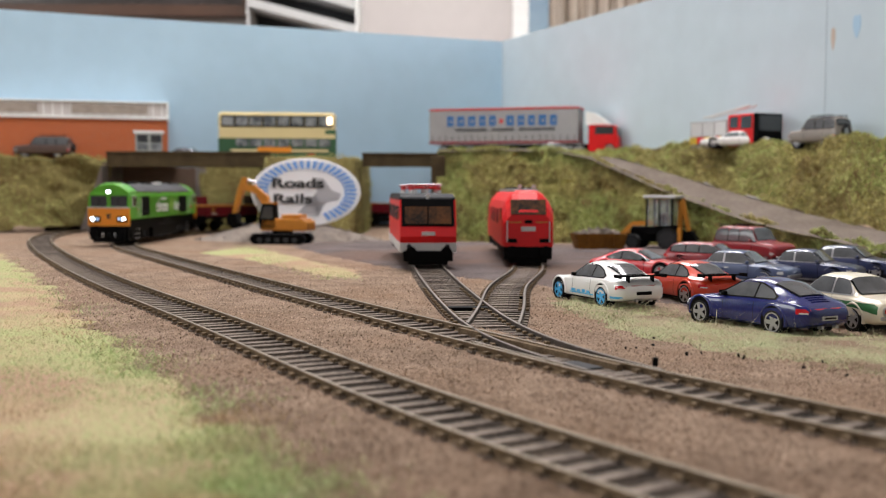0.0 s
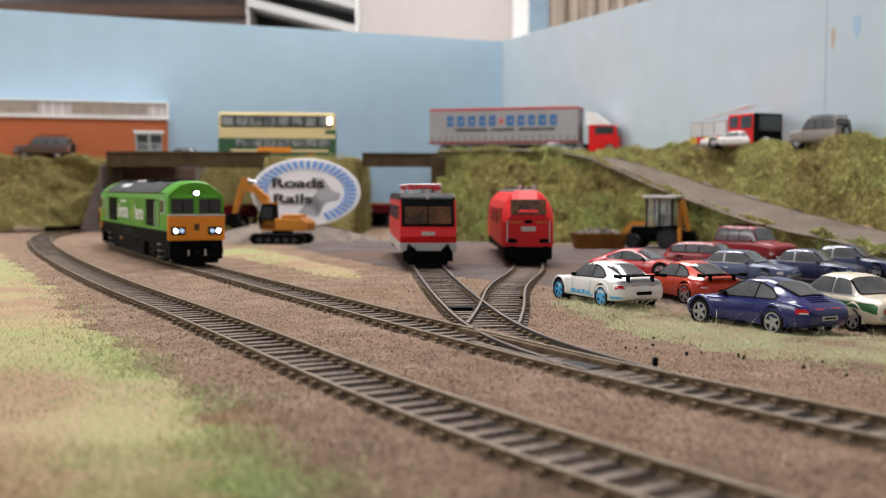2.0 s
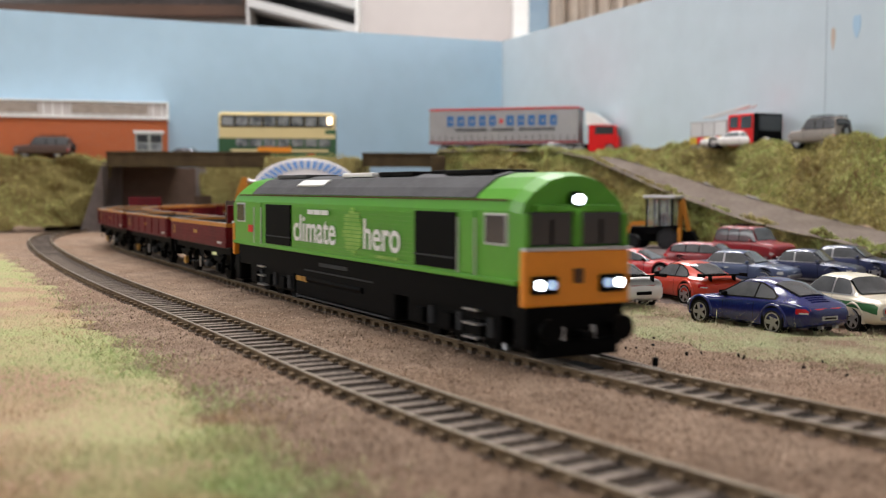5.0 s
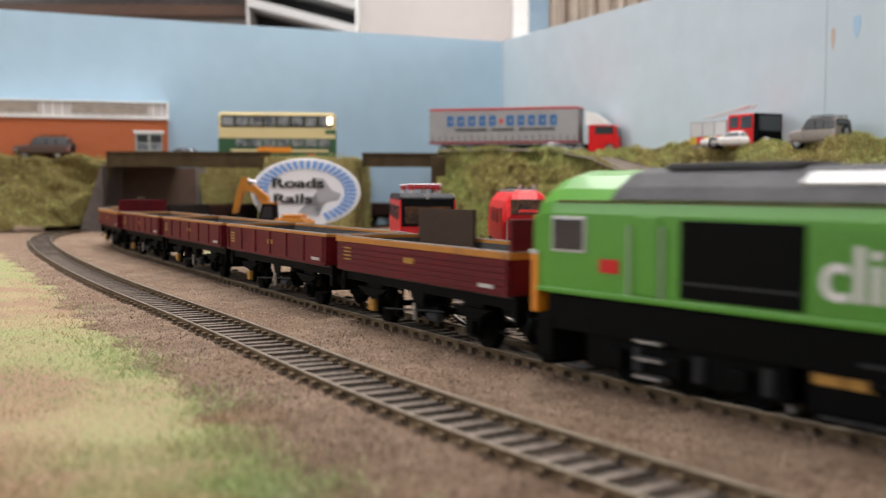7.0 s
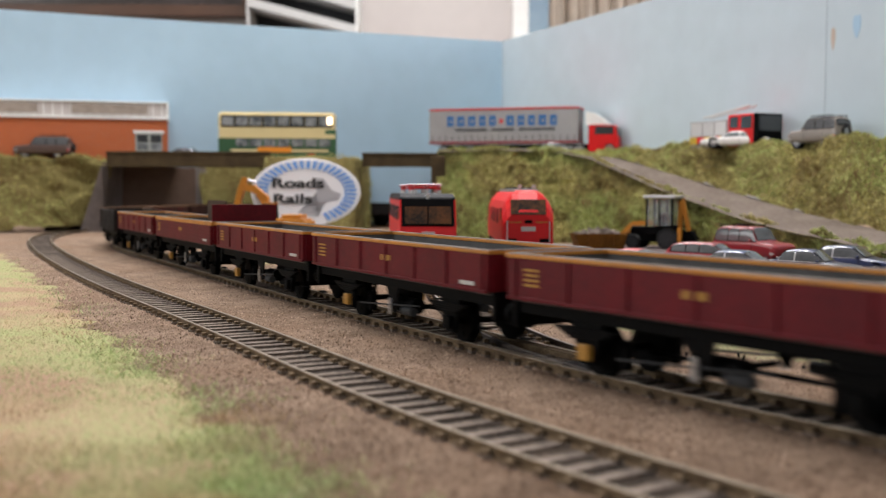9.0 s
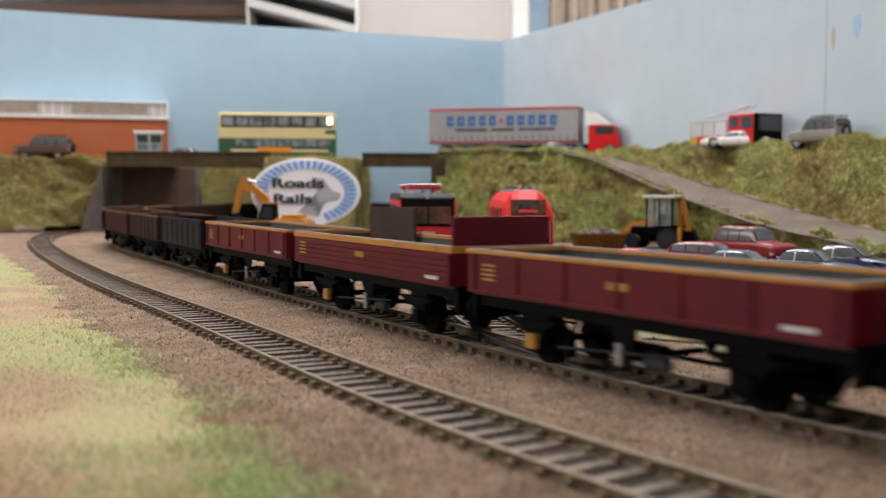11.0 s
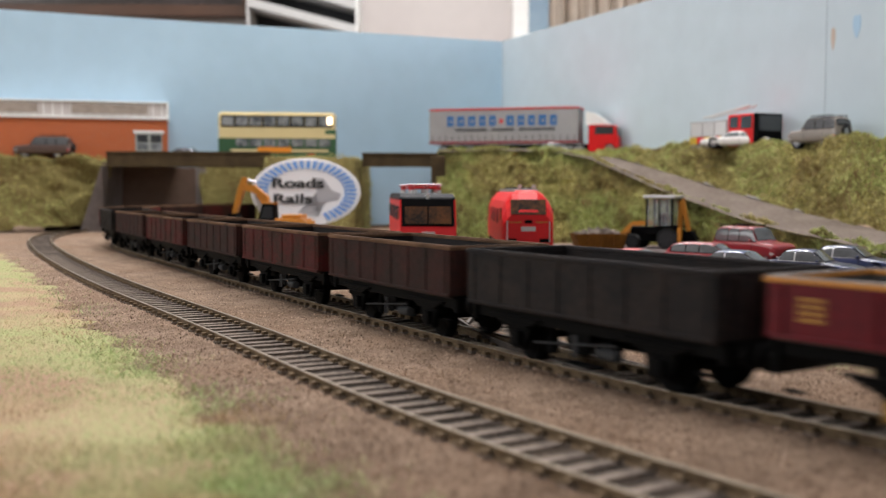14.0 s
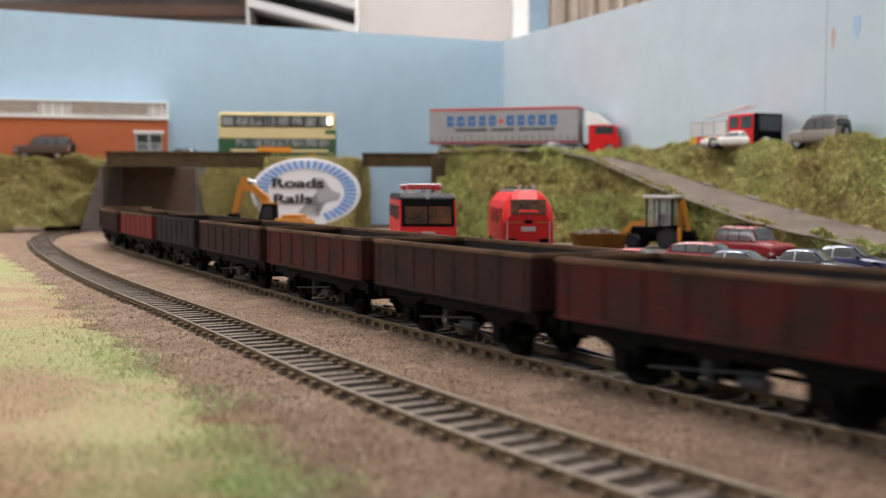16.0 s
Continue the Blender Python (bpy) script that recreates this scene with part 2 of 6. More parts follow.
def build_track(name, ln, s0, s1, label, near_from, near_to, head=RAIL_TOP, pitch=7.6, web=RAIL_SIDE):
    tr = thing(name, label, "track", kind="structure")
    for o in (-GAUGE, GAUGE):
        bm = bmesh.new()
        sweep(bm, ln, s0, s1, o, RAIL_PROF)
        r = part("rail", bm, web, tr)
        bm = bmesh.new()
        sweep(bm, ln, s0, s1, o, HEAD_PROF)
        part("rail_head", bm, head, r, "worn shiny running surface")
    bm = bmesh.new()
    sweep(bm, ln, s0, s1, 0, [(-GAUGE + 0.6, -4.6), (GAUGE - 0.6, -4.6), (GAUGE - 0.6, -2.35), (-GAUGE + 0.6, -2.35)])
    part("ballast_bed", bm, SHADED_BED, tr, "ballast between the rails, coloured dark for the shade between sleepers")
    mesh = fill(sleeper_bm())
    mesh.materials.append(SLEEPER)
    mesh.materials.append(RAIL_SIDE)
    rest = bmesh.new()
    rnd = random.Random(5)
    for s in np.arange(s0, s1, pitch):
        x, y, th = at_line(ln, s)
        m = pose(x * MM, y * MM, rnd.uniform(-0.0003, 0.0001), 0, 0, math.degrees(th) + rnd.uniform(-2, 2))
        if near_from < s < near_to:
            ob = new("sleeper", mesh)
            ob.parent = tr
            ob.matrix_basis = m
        else:
            got = add_box(rest, -1.5, 1.5, -11.4, 11.4, -4.0, -1.75)
            bmesh.ops.transform(rest, matrix=m, verts=got)
    tagged(part("sleepers_far", rest, SLEEPER, tr), kind="stuff")
    return tr


build_track("main_track", MAIN, -1300, 1200, "weathered model railway track with rusty rails on brown ballast", -420, 230)
build_track("near_track", NEAR, -925, 1000, "weathered outer model railway track with brown rails", -420, 290)
build_track("yard_track", YARD_A, -320, 195, "siding track leading to the standing electric engine", -60, 130, head=YARD_HEAD, web=YARD_RAIL)
build_track("yard_track", YARD_B, -300, 292, "siding track leading to the standing diesel engine", 0, 240, head=YARD_HEAD, web=YARD_RAIL)


bm = bmesh.new()
sweep(bm, MAIN, 32, 118, 6.1, [(-0.9, -2.4), (0.9, -2.4), (0.9, -0.15), (-0.9, -0.15)], step=6.0)
solid("check_rail", bm, RAIL_SIDE, "thick rusty check rail inside the turnout", "rail", kind="structure")
bm = bmesh.new()
sweep(bm, MAIN, 60, 112, -6.3, [(-0.5, -2.4), (0.5, -2.4), (0.5, -0.1), (-0.5, -0.1)], step=6.0)
solid("switch_blade", bm, RAIL_TOP, "thin bright switch blade beside the near rail", "rail", kind="structure")
bx, by, bt = at_line(MAIN, 106)
solid("point_cover", box(-6, 6, -2.5, 4.0, -2.4, -1.2, 0.3), DARK_GREY, "dark cover plate between the turnout rails", "cover", m=pose(bx * MM, by * MM, 0, 0, 0, math.degrees(bt)))

# ---- ground ----
def bumps(x, y, k, a):
    return a * (noise.noise(Vector((x * k, y * k, 3.1))) + 0.5 * noise.noise(Vector((x * k * 2.7, y * k * 2.7, 7.7))))


def axis(a, b, fa, fb, fine, coarse):
    v, out = a, []
    while v < b:
        out.append(v)
        v += fine if fa <= v < fb else coarse
    return out + [b]


BALLASTED = np.array([at_line(ln, u)[:2] for ln, u0, u1 in ((MAIN, -700, 230), (NEAR, -560, 300)) for u in np.arange(u0, u1, 6.0)])


def shoulder(x, y):
    """Ballast heaped loosely against the sleeper ends."""
    if not (-420 <= x <= 320 and 130 <= y <= 900):
        return 0.0
    d = math.sqrt(float(np.min((BALLASTED[:, 0] - x) ** 2 + (BALLASTED[:, 1] - y) ** 2)))
    if not 10 < d < 26:
        return 0.0
    return min(1.0, (26 - d) / 12, (d - 10) / 3) * (0.85 + bumps(x, y, 0.03, 0.8) + bumps(x, y, 0.2, 0.25))


def ground():
    bm = bmesh.new()
    xs = axis(-1500, 1800, -420, 320, 5.0, 60)
    ys = axis(-700, 2150, 130, 700, 5.0, 25)
    rows = [[bm.verts.new(Vector((x, y, -2.85 + shoulder(x, y) + bumps(x, y, 0.02, 0.12) + bumps(x, y, 0.15, 0.2))) * MM) for x in xs] for y in ys]
    for a, b in zip(rows, rows[1:]):
        for i in range(len(xs) - 1):
            bm.faces.new((a[i], a[i + 1], b[i + 1], b[i]))
    return solid("ground", bm, GROUND, "brown sandy ballast and earth covering the layout board", "ground", kind="structure", smooth=True)


ground()
table = thing("layout_table", "plain wooden table carrying the model railway", "table")
part("table_top", box(-1500, 1800, -700, 2150, -40, -8, 2), BROWN_BOARD, table)
for lx in (-1400, 150, 1700):
    for ly in (-600, 2050):
        part("leg", box(lx - 30, lx + 30, ly - 30, ly + 30, -1000, -40, 2), BROWN_BOARD, table)


def patch(name, outline, z, material, label, wave=6.0, kind="structure", step=6.0, lift=1.6):
    """A low sheet with an uneven rim inside an outline (millimetres) that thins out to its edge."""
    pts = [Vector(p) for p in outline]
    x0, x1 = min(p.x for p in pts), max(p.x for p in pts)
    y0, y1 = min(p.y for p in pts), max(p.y for p in pts)

    def inside(x, y):
        hit, near = False, 1e9
        for a, b in zip(pts, pts[1:] + pts[:1]):
            if (a.y > y) != (b.y > y) and x < a.x + (y - a.y) / (b.y - a.y) * (b.x - a.x):
                hit = not hit
            e = b - a
            t = max(0, min(1, (Vector((x, y)) - a).dot(e) / e.length_squared))
            near = min(near, (Vector((x, y)) - a - e * t).length)
        return near if hit else -near

    bm = bmesh.new()
    grid = {}
    nx, ny = int((x1 - x0) / step) + 3, int((y1 - y0) / step) + 3
    for j in range(ny):
        for i in range(nx):
            x, y = x0 - step + i * step, y0 - step + j * step
            d = inside(x, y) + bumps(x, y, 0.05, wave) + bumps(x, y, 0.21, wave * 0.6)
            h = z - lift * 0.6 + lift * min(1, max(-1, d / 14)) + bumps(x, y, 0.12, 0.3)
            grid[i, j] = (bm.verts.new(Vector((x, y, h)) * MM), d)
    for j in range(ny - 1):
        for i in range(nx - 1):
            q = [grid[i, j], grid[i + 1, j], grid[i + 1, j + 1], grid[i, j + 1]]
            if max(d for _, d in q) > -7:
                bm.faces.new([v for v, _ in q])
    bmesh.ops.delete(bm, geom=[v for v in bm.verts if not v.link_faces], context="VERTS")
    return solid(name, bm, material, label, "ground", kind=kind, smooth=True)


patch("grass_verge", [(-8, 100), (-16, 145), (-26, 172), (-40, 205), (-66, 262), (-116, 350), (-186, 500), (-250, 625), (-320, 760), (-400, 900), (-470, 1010), (-560, 1060), (-560, 60)], -2.1, GRASS_GROUND, "patchy pale green grass mat beside the outer track", wave=9.0, step=4.0)
patch("grass_strip", [(-190, 800), (-150, 745), (-95, 640), (-60, 575), (-40, 560), (-45, 620), (-80, 700), (-130, 820), (-165, 880)], -2.2, GRASS_GROUND, "thin pale grass strip between the main line and the yard")
patch("grass_border", [(60, 475), (46, 452), (54, 400), (62, 350), (78, 318), (104, 292), (118, 264), (150, 225), (420, 200), (420, 340), (170, 338), (125, 362), (90, 402), (72, 440)], -2.2, BORDER_GROUND, "dry grassy border with straw in front of the parked cars")
patch("yard_ground", [(-110, 1010), (-140, 900), (-75, 730), (-32, 640), (-10, 600), (20, 560), (62, 500), (100, 430), (140, 370), (190, 320), (420, 320), (420, 640), (270, 690), (200, 930), (100, 960), (-10, 1010)], -2.75, YARD, "grey-brown gravelled yard under the engines and cars")

# ---- backscene boards ----
def wall_between(name, p, q, z0, z1, thick, material, label, category="wall"):
    a, b = Vector(p), Vector(q)
    e = (b - a).normalized()
    n = Vector((-e.y, e.x)) * thick
    bm = bmesh.new()
    add_loft(bm, [[(a.x, a.y, z), (b.x, b.y, z), (b.x + n.x, b.y + n.y, z), (a.x + n.x, a.y + n.y, z)] for z in (z0, z1)])
    return solid(name, bm, material, label, category, kind="structure")


CORNER = Vector((81, 1458))
LEFT_DIR = Vector((-593, -243)).normalized()
RIGHT_DIR = Vector((141, -314)).normalized()
wall_between("wall_left_board", CORNER + LEFT_DIR * 215, CORNER + LEFT_DIR * 2100, 70, 251, -9, SKY_BLUE, "pale blue painted backscene board behind the road")
wall_between("wall_left_board_low", CORNER, CORNER + LEFT_DIR * 215, -5, 251, -9, SKY_BLUE, "pale blue painted backscene board beside the corner")
wall_between("wall_right_board", CORNER + RIGHT_DIR * 0.5, CORNER + RIGHT_DIR * 603, 62, 252, 9, SKY_GREYED, "pale backscene board behind the hillside, its colour greyed for the light")
wall_between("wall_right_board_end", CORNER + RIGHT_DIR * 603.6, CORNER + RIGHT_DIR * 1500, 62, 252, 9, SKY_GREYED, "pale second backscene board past the joint, its colour greyed for the light")


# ---- raised road, bridges, banks ----
def road_z(x):
    t = min(1, max(0, (x + 250) / 260))
    return 76 + 9 * t * t * (3 - 2 * t)


def strips(name, lines, material, label, rough, nu=60, nv=8, kind="structure", category="bank"):
    """A ruled hillside through several lines of equally many stations."""
    bm = bmesh.new()
    L = [np.array(l, float) for l in lines]
    us = np.linspace(0, len(L[0]) - 1, nu)
    rows = []
    k = np.arange(len(L[0]))
    for a, b in zip(L, L[1:]):
        for v in np.linspace(0, 1, nv, endpoint=b is L[-1]):
            row = []
            for u in us:
                pa = np.array([np.interp(u, k, a[:, i]) for i in range(3)])
                pb = np.array([np.interp(u, k, b[:, i]) for i in range(3)])
                q = pa + (pb - pa) * v
                d = bumps(q[0] + q[2], q[1] - q[2], 0.035, rough) + bumps(q[0], q[1] + q[2], 0.13, rough * 0.5)
                row.append(bm.verts.new(Vector((q[0] - d * 0.4, q[1] - d * 0.6, q[2] + d * 0.5)) * MM))
            rows.append(row)
    for a, b in zip(rows, rows[1:]):
        for i in range(nu - 1):
            bm.faces.new((a[i], a[i + 1], b[i + 1], b[i]))
    return solid(name, bm, material, label, category, kind=kind, smooth=True)


TOE = [(-6, 1010, -5), (60, 985, -5), (110, 975, -5), (160, 975, -5), (205, 935, -5), (238, 800, -5), (266, 700, -5), (292, 620, -5), (400, 480, -5)]
RAMP_NEAR = [(-4, 1060, 86), (65, 1060, 88), (120, 1060, 86), (147, 1035, 79), (201, 965, 49), (240, 815, 24), (271, 700, 13), (292, 630, 6), (405, 500, -3)]
RAMP_FAR = [(-4, 1150, 86), (65, 1150, 86), (130, 1130, 86), (178, 1070, 79), (228, 985, 58), (275, 860, 34), (302, 780, 22), (327, 715, 14), (440, 600, 0)]
CREST = [(-4, 1160, 87), (65, 1160, 87), (140, 1145, 88), (190, 1085, 88), (238, 1000, 92), (297, 890, 91), (320, 815, 90), (335, 760, 89), (450, 640, 87)]
SHELF = [(-4, 1165, 86), (65, 1165, 86), (143, 1152, 86), (196, 1092, 82), (246, 1008, 81), (306, 896, 81), (330, 820, 79), (346, 765, 79), (460, 645, 79)]
BACK = [(-4, 1415, 84), (60, 1430, 84), (100, 1400, 84), (165, 1250, 82), (225, 1120, 80), (295, 962, 79), (345, 850, 79), (375, 784, 79), (470, 650, 79)]
strips("hillside_front", [TOE, RAMP_NEAR], SCRUB, "rough scrubby bank below the ramp road", 13, 110, 18)
strips("ramp_road", [[(x - 5, y - 9, z - 1.5) for x, y, z in RAMP_NEAR], RAMP_NEAR, RAMP_FAR, [(x + 9, y + 15, z - 0.6) for x, y, z in RAMP_FAR]], ROAD_GREY, "grey earth ramp road climbing the hillside", 0.8, 60, 6)
strips("hillside_upper", [RAMP_FAR, CREST, SHELF, BACK], SCRUB, "rough scrubby bank above the ramp road", 9, 110, 14)
# end of the hill at the second bridge
bm = bmesh.new()
add_box(bm, -12, 2, 1040, 1400, -5, 80, 1.5)
solid("abutment", bm, BRIDGE_BROWN, "dark abutment at the end of the short bridge", "abutment", kind="structure")
strips("hillside_left", [[(-1100, 980, -5), (-800, 1040, -5), (-600, 1110, -3), (-470, 1150, 0), (-415, 1180, 4), (-398, 1205, 4)],
                         [(-1100, 1010, 35), (-800, 1080, 40), (-600, 1145, 42), (-470, 1170, 45), (-410, 1185, 40), (-385, 1200, 40)],
                         [(-1100, 1060, 78), (-800, 1110, 80), (-600, 1150, 82), (-470, 1175, 82), (-405, 1188, 80), (-378, 1190, 78)],
                         [(-1100, 1200, 76), (-800, 1200, 77), (-600, 1230, 77), (-470, 1240, 77), (-405, 1262, 76), (-378, 1270, 76)]],
       SCRUB, "grassy bank of mixed green and straw scrub below the brick building", 10, 80, 12)
strips("bank_middle", [[(-206, 1150, -5), (-190, 1105, -5), (-140, 1095, -5), (-92, 1098, -5), (-90, 1150, -5), (-90, 1300, -5)],
                       [(-204, 1160, 40), (-188, 1120, 40), (-140, 1110, 40), (-92, 1112, 40), (-90, 1150, 40), (-90, 1300, 40)],
                       [(-202, 1165, 80), (-186, 1130, 80), (-140, 1125, 82), (-94, 1125, 80), (-92, 1150, 80), (-92, 1300, 78)],
                       [(-200, 1200, 76), (-180, 1200, 76), (-140, 1200, 76), (-98, 1200, 76), (-98, 1210, 76), (-98, 1300, 76)]],
       SCRUB, "khaki grassed bank between the two bridges", 3, 40, 8)


def beam(x0, y0, x1, y1, z0, z1, label):
    a, b = Vector((x0, y0)), Vector((x1, y1))
    e, n = (b - a), Vector((-(b - a).y, (b - a).x)).normalized()
    br = thing("bridge_parapet", label, "bridge", "bridges", pose(x0 * MM, y0 * MM, 0, 0, 0, math.degrees(math.atan2(e.y, e.x))))
    ln = e.length
    part("girder", box(0, ln, 0, 6, z0, z1, 0.6), BRIDGE_BROWN, br)
    part("coping", box(-0.5, ln + 0.5, -0.8, 7, z1 - 2.4, z1 + 0.2, 0.5), BRIDGE_BROWN, br)
    for i in range(1, int(ln / 30)):
        part("stiffener", box(i * 30 - 0.8, i * 30 + 0.8, -0.5, 0.2, z0 + 0.5, z1 - 2.4), BRIDGE_BROWN, br)
    part("road_slab", box(0, ln, 6, 24, z0 + 3, z0 + 6.5), DARK_GREY, br)
    return br


beam(-372, 1160, -190, 1150, 70, 87, "dark brown girder bridge parapet over the main tracks")
beam(-88, 1140, -6, 1140, 71, 86, "short dark brown girder bridge parapet over the gap")

# raised roadway behind the parapets
def road_back(x):
    return 1240 if -316 < x < -180 else 1458 + (x - 81) * 0.41 - 2


for x0, x1, lb in ((-1100, -98, "grey raised roadway behind the wide bridge"), (-12, 81, "grey raised roadway beside the hillside")):
    bm = bmesh.new()
    for a, b in [(v, min(v + 20, x1)) for v in range(x0, x1, 20)]:
        ya = road_back((a + b) / 2)
        yf = 1172 if a > -390 else 1193
        add_loft(bm, [[(x, yf, road_z(x)), (x, ya, road_z(x)), (x, ya, road_z(x) - 3), (x, yf, road_z(x) - 3)] for x in (a, b)])
    solid("road_upper", bm, ROAD_GREY, lb, "road", kind="structure")

# brown wall and splayed wing walls beyond the wide bridge
off = Vector((0.41, -1)).normalized() * 22


def board_at(x, back=22):
    y = 1458 + (x - 81) * 0.41
    return (x + off.x * back / 22, y + off.y * back / 22)


bm = bmesh.new()
a, b = board_at(-470), board_at(-310)
add_loft(bm, [[(a[0], a[1], z), (b[0], b[1], z), (b[0], b[1] + 4, z), (a[0], a[1] + 4, z)] for z in (-5, 72)])
solid("tunnel_wall", bm, TUNNEL_BROWN, "flat brown painted wall closing the tracks beyond the bridge", "wall", kind="structure")
bm = bmesh.new()
c1, c2, c3 = board_at(-309.5), board_at(-262), board_at(-300)
add_loft(bm, [[(c1[0], c1[1], -5), (c2[0], c2[1], -5), (c3[0], c3[1], 72), (c1[0], c1[1], 72)], [(c1[0], c1[1] + 6, -5), (c2[0], c2[1] + 6, -5), (c3[0], c3[1] + 6, 72), (c1[0], c1[1] + 6, 72)]])
solid("wing_wall", bm, WING_GREY, "grey sloping wing wall beside the brown tunnel wall", "wall", kind="structure")
bm = bmesh.new()
add_loft(bm, [[(-384, 1192, -5), (-410, 1180, -5), (-384, 1180, 72), (-380, 1192, 72)], [(-382, 1290, -5), (-400, 1290, -5), (-382, 1290, 72), (-379, 1290, 72)]])
solid("wing_wall", bm, WING_GREY, "grey sloping wing wall against the grassy bank", "wall", kind="structure")
strips("bank_behind_bridge", [[(board_at(x, 40)[0], board_at(x, 40)[1], -5) for x in (-300, -260, -220, -180, -150)],
                              [(board_at(x, 30)[0], board_at(x, 30)[1], 40) for x in (-305, -265, -220, -180, -150)],
                              [(board_at(x, 20)[0], board_at(x, 20)[1], 74) for x in (-308, -275, -220, -180, -150)]], SCRUB, "shaded scrub bank beyond the bridge", 3, 30, 8)


# ---- the train ----
def curve_text(text, size, material, parent, m, depth=0.1, bold=0.0):
    cu = bpy.data.curves.new("text", "FONT")
    cu.body, cu.size, cu.extrude, cu.align_x, cu.align_y, cu.offset = text, size * MM, depth * MM, "CENTER", "CENTER", bold * MM
    tmp = bpy.data.objects.new("tmp", cu)
    scene.collection.objects.link(tmp)
    me = bpy.data.meshes.new_from_object(tmp.evaluated_get(bpy.context.evaluated_depsgraph_get()))
    bpy.data.objects.remove(tmp)
    ob = new("lettering", me)
    me.materials.clear()
    me.materials.append(material)
    ob.parent, ob.matrix_basis = parent, m
    return ob


def wheelset(parent, x, r=6.2, name="wheelset"):
    bm = bmesh.new()
    for y in (-8.6, 8.6):
        add_tube(bm, (0, y - 1.2, 0), (0, y + 1.2, 0), r, n=24)
        add_tube(bm, (0, y - math.copysign(1.6, y), 0), (0, y - math.copysign(1.0, y), 0), r + 0.6, n=24)
        for k in range(4):
            a = k * math.pi / 2
            add_tube(bm, (math.cos(a) * r * 0.6, y + math.copysign(0.9, y), math.sin(a) * r * 0.6), (math.cos(a) * r * 0.6, y + math.copysign(1.35, y), math.sin(a) * r * 0.6), 0.9, n=8)
    add_tube(bm, (0, -13, 0), (0, 13, 0), 1.0)
    return part(name, bm, DARK, parent, at=pose(x * MM, 0, r * MM))


def wagon(name, L, body_mat, rim_mat, style, label, inside=INSIDE_GREY, marks=True, sheet=False):
    """A two-axle open box wagon, L long over its body, 34 wide, its top 29 above the rail."""
    w = thing(name, label, "wagon", "wagons of the train")
    h, W, z0, z1 = L / 2, 17.0, 17.6 if marks else 14.6, 29.0
    edge = 1.9 if style == "planked" else 1.0
    proud = 0.55 if marks else 0.35
    bm = bmesh.new()
    for y in (-1, 1):
        add_box(bm, -h, h, y * W - 0.6, y * W + 0.6, z0, z1 - 0.8)
    for x in (-1, 1):
        add_box(bm, x * h - 0.6, x * h + 0.6, -W + 0.6, W - 0.6, z0, z1 - 0.8)
    body = part("body", bm, body_mat, w)
    part("floor", box(-h + 0.7, h - 0.7, -W + 0.7, W - 0.7, z0 - 1, z0 + 1.5), inside, w)
    bm = bmesh.new()
    for y in (-1, 1):
        add_box(bm, -h + 0.7, h - 0.7, y * (W - 0.8) - 0.15, y * (W - 0.8) + 0.15, z0 + 1.5, z1 - 1)
    for x in (-1, 1):
        add_box(bm, x * (h - 0.8) - 0.15, x * (h - 0.8) + 0.15, -W + 1, W - 1, z0 + 1.5, z1 - 1)
    part("lining", bm, inside, w)
    bm = bmesh.new()
    for y in (-1, 1):
        add_box(bm, -h - 0.8, h + 0.8, y * W - 0.9, y * W + 0.9, z1 + 0.1 - edge, z1 + 0.1, 0.2)
    for x in (-1, 1):
        add_box(bm, x * h - 0.9, x * h + 0.9, -W + 0.9, W - 0.9, z1 + 0.1 - edge, z1 + 0.1, 0.2)
    rim = part("rim", bm, rim_mat, w)
    bm = bmesh.new()
    for y in (-1, 1):
        add_box(bm, -h, h, y * W - 0.7, y * W + 0.7, z1 + 0.1, z1 + 0.4)
    for x in (-1, 1):
        add_box(bm, x * h - 0.7, x * h + 0.7, -W + 0.7, W - 0.7, z1 + 0.1, z1 + 0.4)
    part("worn_top_edge", bm, WAGON_EDGE if marks else rim_mat, rim)
    for y in (-1, 1):
        part("bottom_flange", box(-h, h, y * (W + 0.5) - 0.5, y * (W + 0.5) + 0.5, z0 - 0.4, z0 + 0.5, 0.15), body_mat, body)
    if style == "ribbed":
        n = 7 if L > 110 else 8
        for y in (-1, 1):
            for i in range(n):
                x = -h + 3 + (L - 6) * i / (n - 1)
                part("rib", box(x - 0.8, x + 0.8, y * (W + 0.6 + proud / 2) - proud / 2, y * (W + 0.6 + proud / 2) + proud / 2, z0 + 0.5, z1 - edge, 0.12), body_mat, body)
        for x in (-1, 1):
            for y in (-12, -4, 4, 12):
                part("rib", box(x * (h + 0.9) - 0.5, x * (h + 0.9) + 0.5, y - 0.7, y + 0.7, z0 + 0.3, z1 - 1.2), body_mat, body)
    else:
        for y in (-1, 1):
            for i in range(5):
                z = z0 + 0.5 + i * 1.76
                part("plank", box(-h + 0.6, h - 0.6, y * (W + 0.75) - 0.25, y * (W + 0.75) + 0.25, z, z + 1.6, 0.12), body_mat, body)
        part("raised_end", box(h - 1.1, h + 0.3, -W, W, z1, z1 + 9, 0.3), body_mat, body)
    if marks:
        for y in (-1, 1):
            yy = y * (W + (1.15 if style == "planked" else 0.72))
            part("emblem", box(-3.5, 3.5, yy - 0.1, yy + 0.1, 22.6, 24.4), YELLOW_MARK, body)
            for k in range(4):
                part("data_panel", box(h - 13 if y > 0 else -h + 7, h - 7 if y > 0 else -h + 13, yy - 0.1, yy + 0.1, 21 + k * 1.3, 21.6 + k * 1.3), YELLOW_MARK, body)
            part("data_panel", box(h - 15, h - 7, yy - 0.1, yy + 0.1, 18.9, 20.0), LIGHT_GREY, body)
